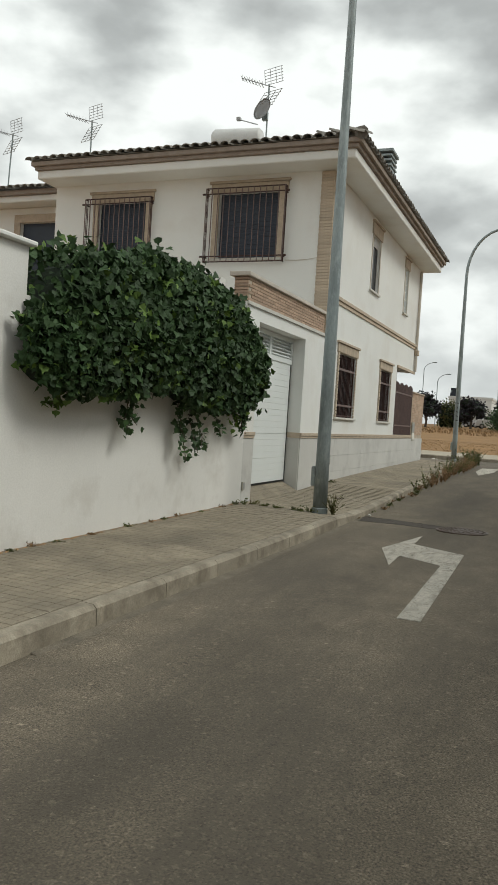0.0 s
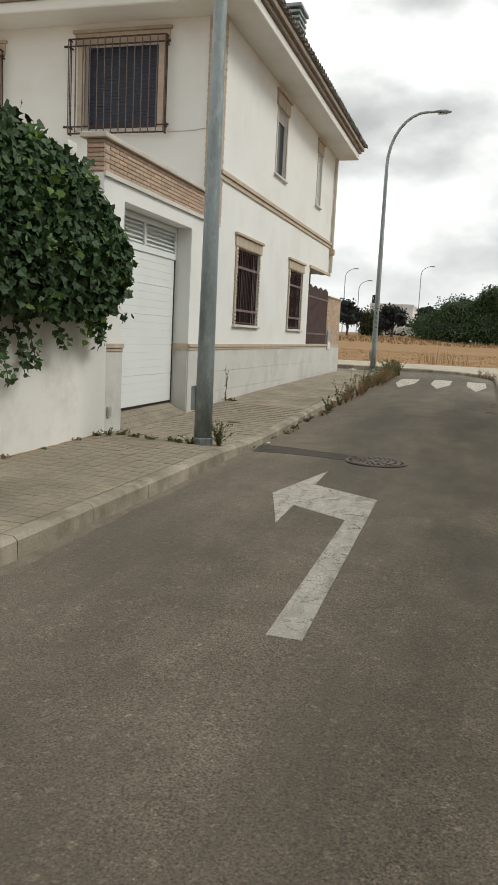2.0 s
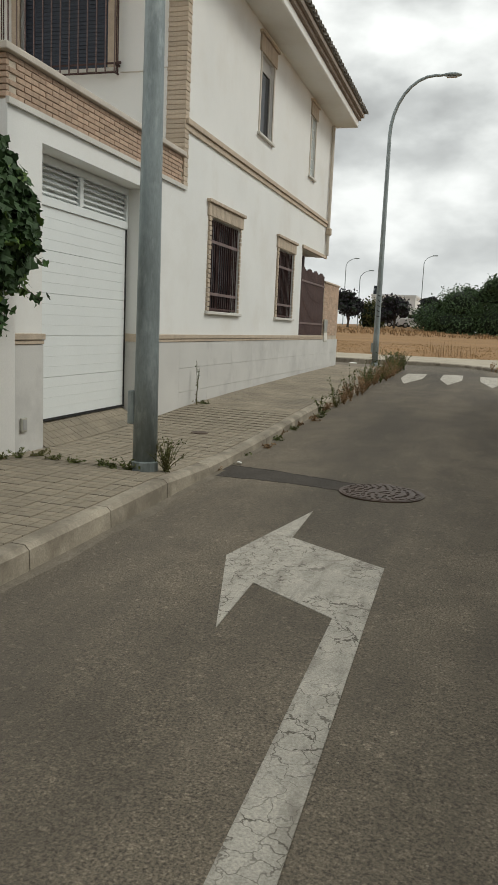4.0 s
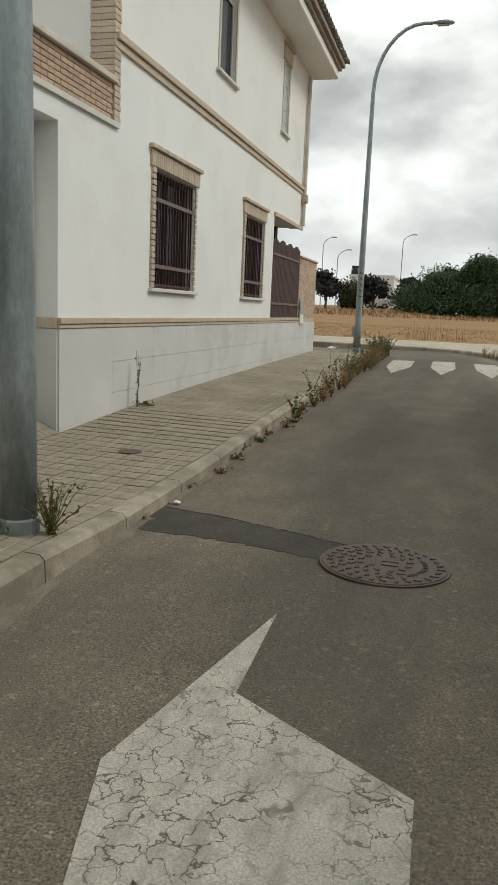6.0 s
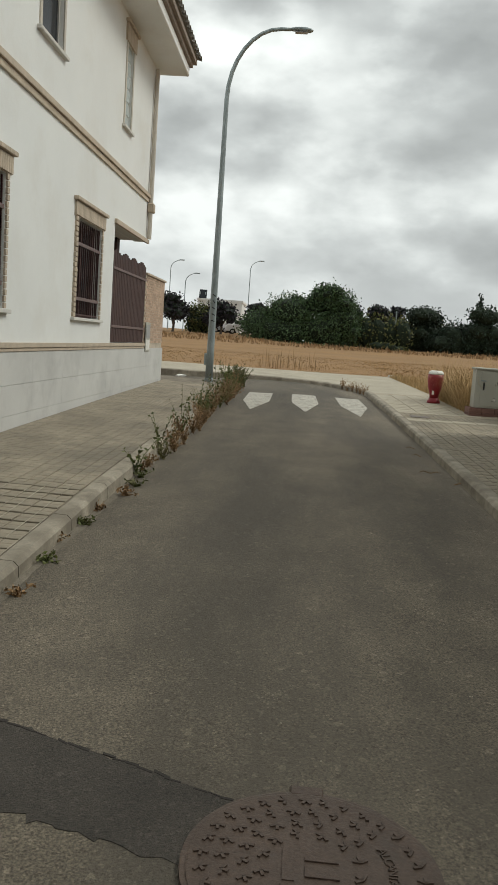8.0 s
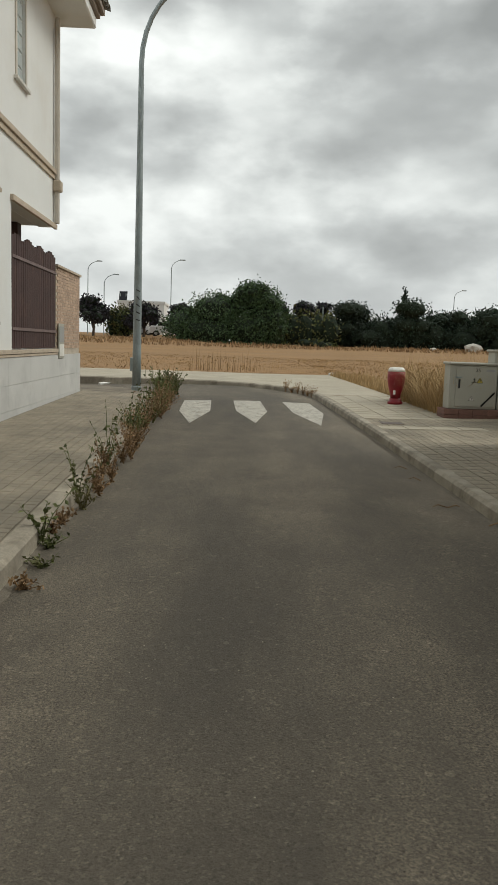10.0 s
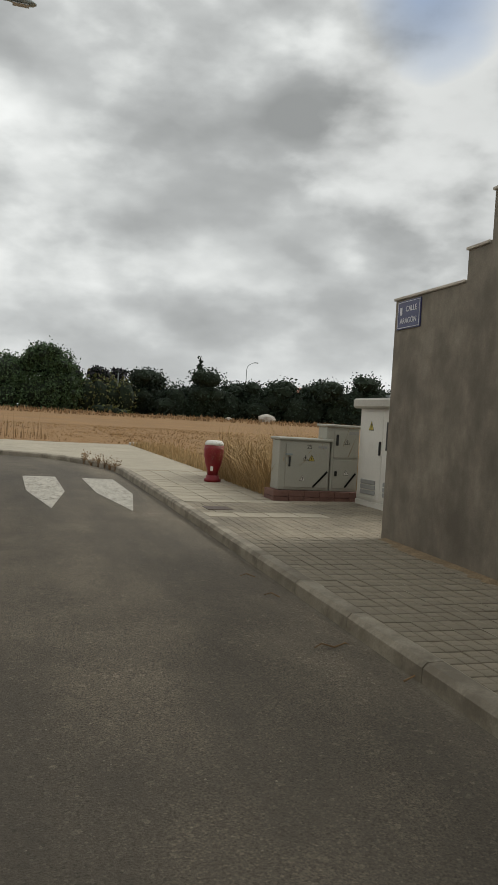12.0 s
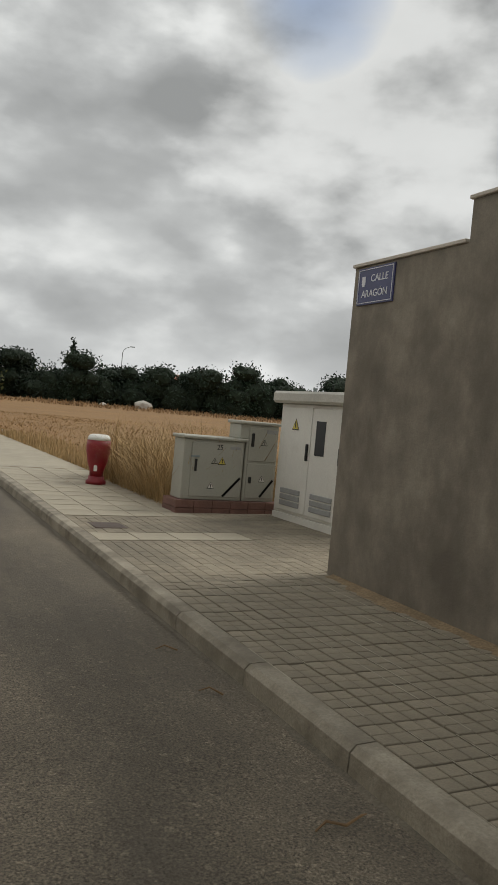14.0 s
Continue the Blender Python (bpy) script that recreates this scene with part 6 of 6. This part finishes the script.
far_house(-15.3, -9.5, 112, 1.2, 6.2, FAR_WHITE, "flat-roofed white building beyond the field", [(-12.6, -10.8, 4.6, 5.6), (-12.4, -10.0, 2.0, 2.9), (-14.6, -13.2, 4.4, 5.4)], False)
far_house(39.5, 46.5, 130, 1.5, 6.5, FAR_RED, "red brick house with a tiled roof behind the trees", [(40 + 2.4 * k, 41.2 + 2.4 * k, 5.3, 6.2) for k in range(3)], True)
solar = thing("roof_solar_panel", (-15.0, 113, 6.5), "dark tilted solar panel on the far flat roof", "solar panel")
bm = bmesh.new()
box(bm, -0.5, 0.5, -0.05, 0.05, 0, 1.3, turn=Matrix.Translation((-14.8, 113, 6.5)) @ Matrix.Rotation(radians(-25), 4, "X"))
part("panel", bm, GLASS, solar)
part("stand", boxes((-15.2, -15.1, 113.2, 113.3, 6.5, 7.4), (-14.5, -14.4, 113.2, 113.3, 6.5, 7.4)), ZINC, solar)


def car(x, y, turn, paint, label):
    z = land(x, y) + 0.02
    c = thing("car", (0, 0, 0), label, "car", "parked cars")
    bm = bmesh.new()
    prof = [(-2.0, 0.35), (-2.05, 0.75), (-1.95, 1.0), (-1.35, 1.05), (-0.85, 1.48), (0.75, 1.52), (1.55, 1.05), (2.05, 0.95), (2.1, 0.5), (2.0, 0.3)]
    a = [bm.verts.new((px, -0.85 + (0.12 if pz > 1.1 else 0), pz)) for px, pz in prof]
    b = [bm.verts.new((px, 0.85 - (0.12 if pz > 1.1 else 0), pz)) for px, pz in prof]
    bm.faces.new(a)
    bm.faces.new(b[::-1])
    for i in range(len(prof)):
        j = (i + 1) % len(prof)
        bm.faces.new((a[i], b[i], b[j], a[j]))
    part("body", bm, paint, c)
    for s in (-1, 1):
        for a0, a1 in ((-1.1, -0.1), (0.0, 1.2)):
            part("window", boxes((a0, a1 - 0.08, s * 0.80 - 0.02, s * 0.80 + 0.02, 1.1, 1.40), bevel=0.01), GLASS, c)
    for px in (-1.3, 1.3):
        for s in (-1, 1):
            w = part("wheel", tube(bmesh.new(), [(px, s * 0.72, 0.31), (px, s * 0.88, 0.31)], 0.31, 14), RUBBER, c)
            part("rim", tube(bmesh.new(), [(px, s * 0.875, 0.31), (px, s * 0.89, 0.31)], 0.19, 10), ALUM, w)
    swing(c, (x, y, z), turn)


car(-8.3, 101, 10, CAR_WHITE, "white car parked beyond the field")
car(-13.0, 103, 5, CAR_GREY, "grey car parked beyond the field")
car(-5.6, 104, 0, CAR_WHITE, "white car parked beside the far trees")
car(-9.5, 106, 0, CAR_WHITE, "white van-like car parked beyond the field")


def far_lamp(x, y, height, side):
    z = land(x, y)
    lamp = thing("far_street_lamp", (x, y, z), "distant street lamp with a curved arm", "street lamp", "far street lamps")
    pts = [(x, y, z - 0.1), (x, y, z + height - 1)] + [(x + side * 1.3 * (1 - math.cos(a)), y, z + height - 1 + math.sin(a)) for a in (0.4, 0.8, 1.2, 1.57)]
    part("pole", tube(bmesh.new(), pts, [0.06, 0.05, 0.04, 0.04, 0.035, 0.035], 6), ZINC, lamp)
    part("lamp_head", boxes((x + side * 1.3 - 0.3, x + side * 1.3 + 0.3, y - 0.1, y + 0.1, z + height - 0.05, z + height + 0.06)), ZINC, lamp)


far_lamp(-17.5, 103, 8.2, 1)
far_lamp(-8.2, 105, 8.8, 1)
far_lamp(29, 118, 8.0, 1)
far_lamp(-15.2, 100, 6.6, 1)
post = part("post", tube(bmesh.new(), [(8.2, 93, land(8.2, 93) - 0.2), (8.2, 93, 5.6)], 0.07, 6), ZINC)
tagged(post, "plain grey steel post among the far trees", "post")


def rock(x, y, s, seed, label):
    ob = part("rock", blob((x, y, land(x, y) + s * 0.3), (s, s * 0.7, s * 0.55), seed, 0.5, 2), RUBBLE)
    tagged(ob, label, "rock")


rock(22.4, 88, 0.9, 1, "large pale boulder at the edge of the field")
rock(18.5, 88, 0.35, 2, "small pale stone at the edge of the field")
rock(2.24, 41.3, 0.17, 3, "small pale marker stone at the corner of the pavement")

# litter
for k, (x, y, s) in enumerate([(-2.97, 13.0, 0.035), (-5.3, 35.2, 0.16), (-6.6, 32.0, 0.14)]):
    ob = part("litter", blob((x, y, road_top(x, y) + 0.02), (s, s * 0.7, s * 0.35), k + 5, 0.7, 1), WHITE_PAINT)
    tagged(ob, "scrap of white litter lying by the kerb", "litter")
twig_r = random.Random(2)
for k, (x, y) in enumerate([(0.12, 18.95), (0.28, 18.35), (0.22, 20.9), (0.2, 20.2)]):
    bm = bmesh.new()
    for j in range(3 if k == 0 else 1):
        a = twig_r.uniform(0, 3.1)
        z = road_top(x, y) + 0.012
        tube(bm, [(x, y, z), (x + 0.08 * math.cos(a), y + 0.08 * math.sin(a), z + 0.02), (x + 0.13 * math.cos(a + 0.2), y + 0.13 * math.sin(a + 0.2), z)], [0.006, 0.005, 0.003], 5)
    tagged(part("twig", bm, SCRUB), "dry twig lying in the gutter", "twig")
bm = bmesh.new()
for k in range(420):
    y = twig_r.uniform(2.0, 11.5)
    x, s_ = -4.765 + abs(twig_r.gauss(0, 0.02)), twig_r.uniform(0.006, 0.02)
    z = left_pave(x, y) - 0.003
    v = [bm.verts.new((x + s_ * a, y + 2 * s_ * b, z + s_ * c)) for a, b, c in ((-1, -0.6, 0), (1, -0.7, 0), (0.8, 0.9, 0), (-0.7, 0.8, 0), (0.1, 0.0, 0.7))]
    for i in range(4):
        bm.faces.new((v[i], v[(i + 1) % 4], v[4]))
tagged(part("soil_crumbs", bm, SCRUB), "dark soil crumbs along the foot of the garden wall", "soil", kind="stuff")
# loose stones scattered over the asphalt
bm = bmesh.new()
for k in range(700):
    x, y = twig_r.uniform(-2.9, 0.3), twig_r.uniform(1.5, 22)
    s = twig_r.uniform(0.002, 0.006)
    z = road_top(x, y)
    v = [bm.verts.new((x + s * a, y + s * b, z + s * c)) for a, b, c in ((-1, -0.6, 0), (1, -0.7, 0), (0.8, 0.9, 0), (-0.7, 0.8, 0), (0.1, 0.0, 0.8))]
    for i in range(4):
        bm.faces.new((v[i], v[(i + 1) % 4], v[4]))
tagged(part("gravel", bm, KERB), "loose pale grit on the asphalt", "gravel", kind="stuff")

# ---- pieces: parapet bricks, boundary bricks, paving tiles ----
PB = brick_mesh("brick", 0.05, 0.238, 0.046, BRICK)
for c in range(7):
    for k in range(18):
        y = 11.68 + k * 0.249 + (0.124 if c % 2 else 0)
        if y < 15.82:
            piece("brick", PB, (WALL_X - 0.026 + prnd.uniform(0, 0.005), y, 3.445 + c * 0.0545), wall_garage)
HB = brick_mesh("brick", 0.238, 0.05, 0.046, BRICK)
for c in range(7):
    piece("brick", HB, (WALL_X - 0.125, 11.545, 3.445 + c * 0.0545), wall_garage)
bm = bmesh.new()
for c in range(26):
    for k in range(9):
        y = 26.62 + k * 0.25 + (0.12 if c % 2 else 0)
        box(bm, WALL_X - 0.05, WALL_X - 0.002, y, min(y + 0.24, 28.86), 1.305 + c * 0.0555, 1.353 + c * 0.0555)
tagged(part("bricks", bm, BRICK, wall_end), kind="stuff")


def pads(vs, fs, x, y, zs, half, split, q):
    """Raised pads of one tile, four where it is split by a cross groove. zs gives the height at a point."""
    n = 2 if split else 1
    step = 2 * half / n
    for a in range(n):
        for b in range(n):
            cx_, cy_, h = x - half + step * (a + 0.5), y - half + step * (b + 0.5), step / 2 - (0.0025 if split else 0.0)
            base = len(vs)
            lift = q.uniform(-0.0015, 0.0015)
            for w, dz in ((h, -0.012), (h, -0.003), (h - 0.003, 0.0)):
                vs += [(cx_ + s_ * w, cy_ + t_ * w, zs(cx_ + s_ * w, cy_ + t_ * w) + dz + lift) for s_, t_ in ((-1, -1), (1, -1), (1, 1), (-1, 1))]
            for p in (0, 4):
                fs += [(base + p + k, base + p + (k + 1) % 4, base + p + 4 + (k + 1) % 4, base + p + 4 + k) for k in range(4)]
            fs.append((base + 8, base + 9, base + 10, base + 11))


def tile_mesh_of(name, size, mat, split, seed=0):
    vs, fs = [], []
    pads(vs, fs, 0, 0, lambda a, b: 0.0, size / 2, split, random.Random(seed))
    me = bpy.data.meshes.new(name)
    me.from_pydata(vs, [], fs)
    me.materials.append(mat)
    return me


def pave(cols, x0, y_from, y_to, near, height, owner, mat, seed):
    """Square tiles; those in the stretch 'near' are pieces of their own, the rest one joined mesh."""
    q = random.Random(seed)
    kinds = [tile_mesh_of("tile", 0.1965, mat, True, k) for k in range(4)]
    vs, fs = [], []
    rows = int((y_to - y_from) / 0.2)
    for j in range(rows):
        for i in range(cols):
            x, y = x0 + 0.2 * i + 0.1, y_from + 0.2 * j + 0.1
            z = height(x, y) + q.uniform(-0.0015, 0.0015)
            if near[0] <= y < near[1]:
                ob = piece("tile", q.choice(kinds), (x, y, z), owner, q.uniform(-0.6, 0.6))
            else:
                pads(vs, fs, x, y, height, 0.0983, True, q)
    me2 = bpy.data.meshes.new("tiles")
    me2.from_pydata(vs, [], fs)
    tagged(link_mesh("tiles", me2, mat, owner), kind="stuff")


pave(8, -4.80, -3.0, 29.0, (9.0, 16.4), left_pave, pave_left, PAVING, 1)
pave(8, RIGHT_KERB + 0.14, 8.06, 23.67, (17.2, 22.2), right_pave, pave_right, PAVING, 2)
def ramp(x, y):
    f_ = min(1.0, max(0.0, (WALL_X + 0.05 - x) / 0.4))
    return (1 - f_) * left_pave(WALL_X, y) + f_ * 0.348 + 0.004


pave(2, -5.20, 12.13, 14.6, (0, 0), ramp, wall_garage, PAVING, 7)
pave(10, 2.1, 22.3, 25.9, (0, 0), right_pave, pave_right, PAVING, 3)
pave(8, RIGHT_KERB + 0.14, 24.08, 25.09, (0, 0), right_pave, pave_right, PAVING, 4)
# pale slabs: one strip across, then on to the bend
slab_r = random.Random(6)
SLAB = tile_mesh_of("slab", 0.397, PAVING_PALE, False)
for y in (23.87,):
    for i in range(4):
        piece("slab", SLAB, (RIGHT_KERB + 0.34 + 0.4 * i, y, right_pave(RIGHT_KERB + 0.34 + 0.4 * i, y) + 0.001), pave_right)
for j in range(13):
    for i in range(4):
        x, y = RIGHT_KERB + 0.34 + 0.4 * i, 25.30 + 0.4 * j
        piece("slab", SLAB, (x, y, right_pave(x, y) + 0.001 + slab_r.uniform(-0.0015, 0.0015)), pave_right)


def grout(owner, x0, cols, y0, y1, height, seed, share):
    """Broken pale grout lines running along the lane between the tile pads."""
    q = random.Random(seed)
    vs, fs = [], []
    for c in range(cols):
        x = x0 + 0.1 * c
        y = y0
        while y < y1:
            d = q.uniform(0.15, 0.7)
            if q.random() < share:
                n = len(vs)
                w = q.uniform(0.002, 0.0045)
                for yy in (y, min(y1, y + d)):
                    vs += [(x - w, yy, height(x, yy) + 0.0012), (x + w, yy, height(x, yy) + 0.0012)]
                fs.append((n, n + 1, n + 3, n + 2))
            y += d
    me = bpy.data.meshes.new("pale_grout")
    me.from_pydata(vs, [], fs)
    tagged(link_mesh("pale_grout", me, PALE_JOINT, owner), kind="stuff")


grout(pave_left, -4.80, 17, 11.7, 16.2, left_pave, 1, 0.62)
grout(pave_left, -4.80, 17, 2.0, 11.3, left_pave, 2, 0.10)
grout(pave_right, RIGHT_KERB + 0.14, 17, 17.0, 22.9, right_pave, 3, 0.30)
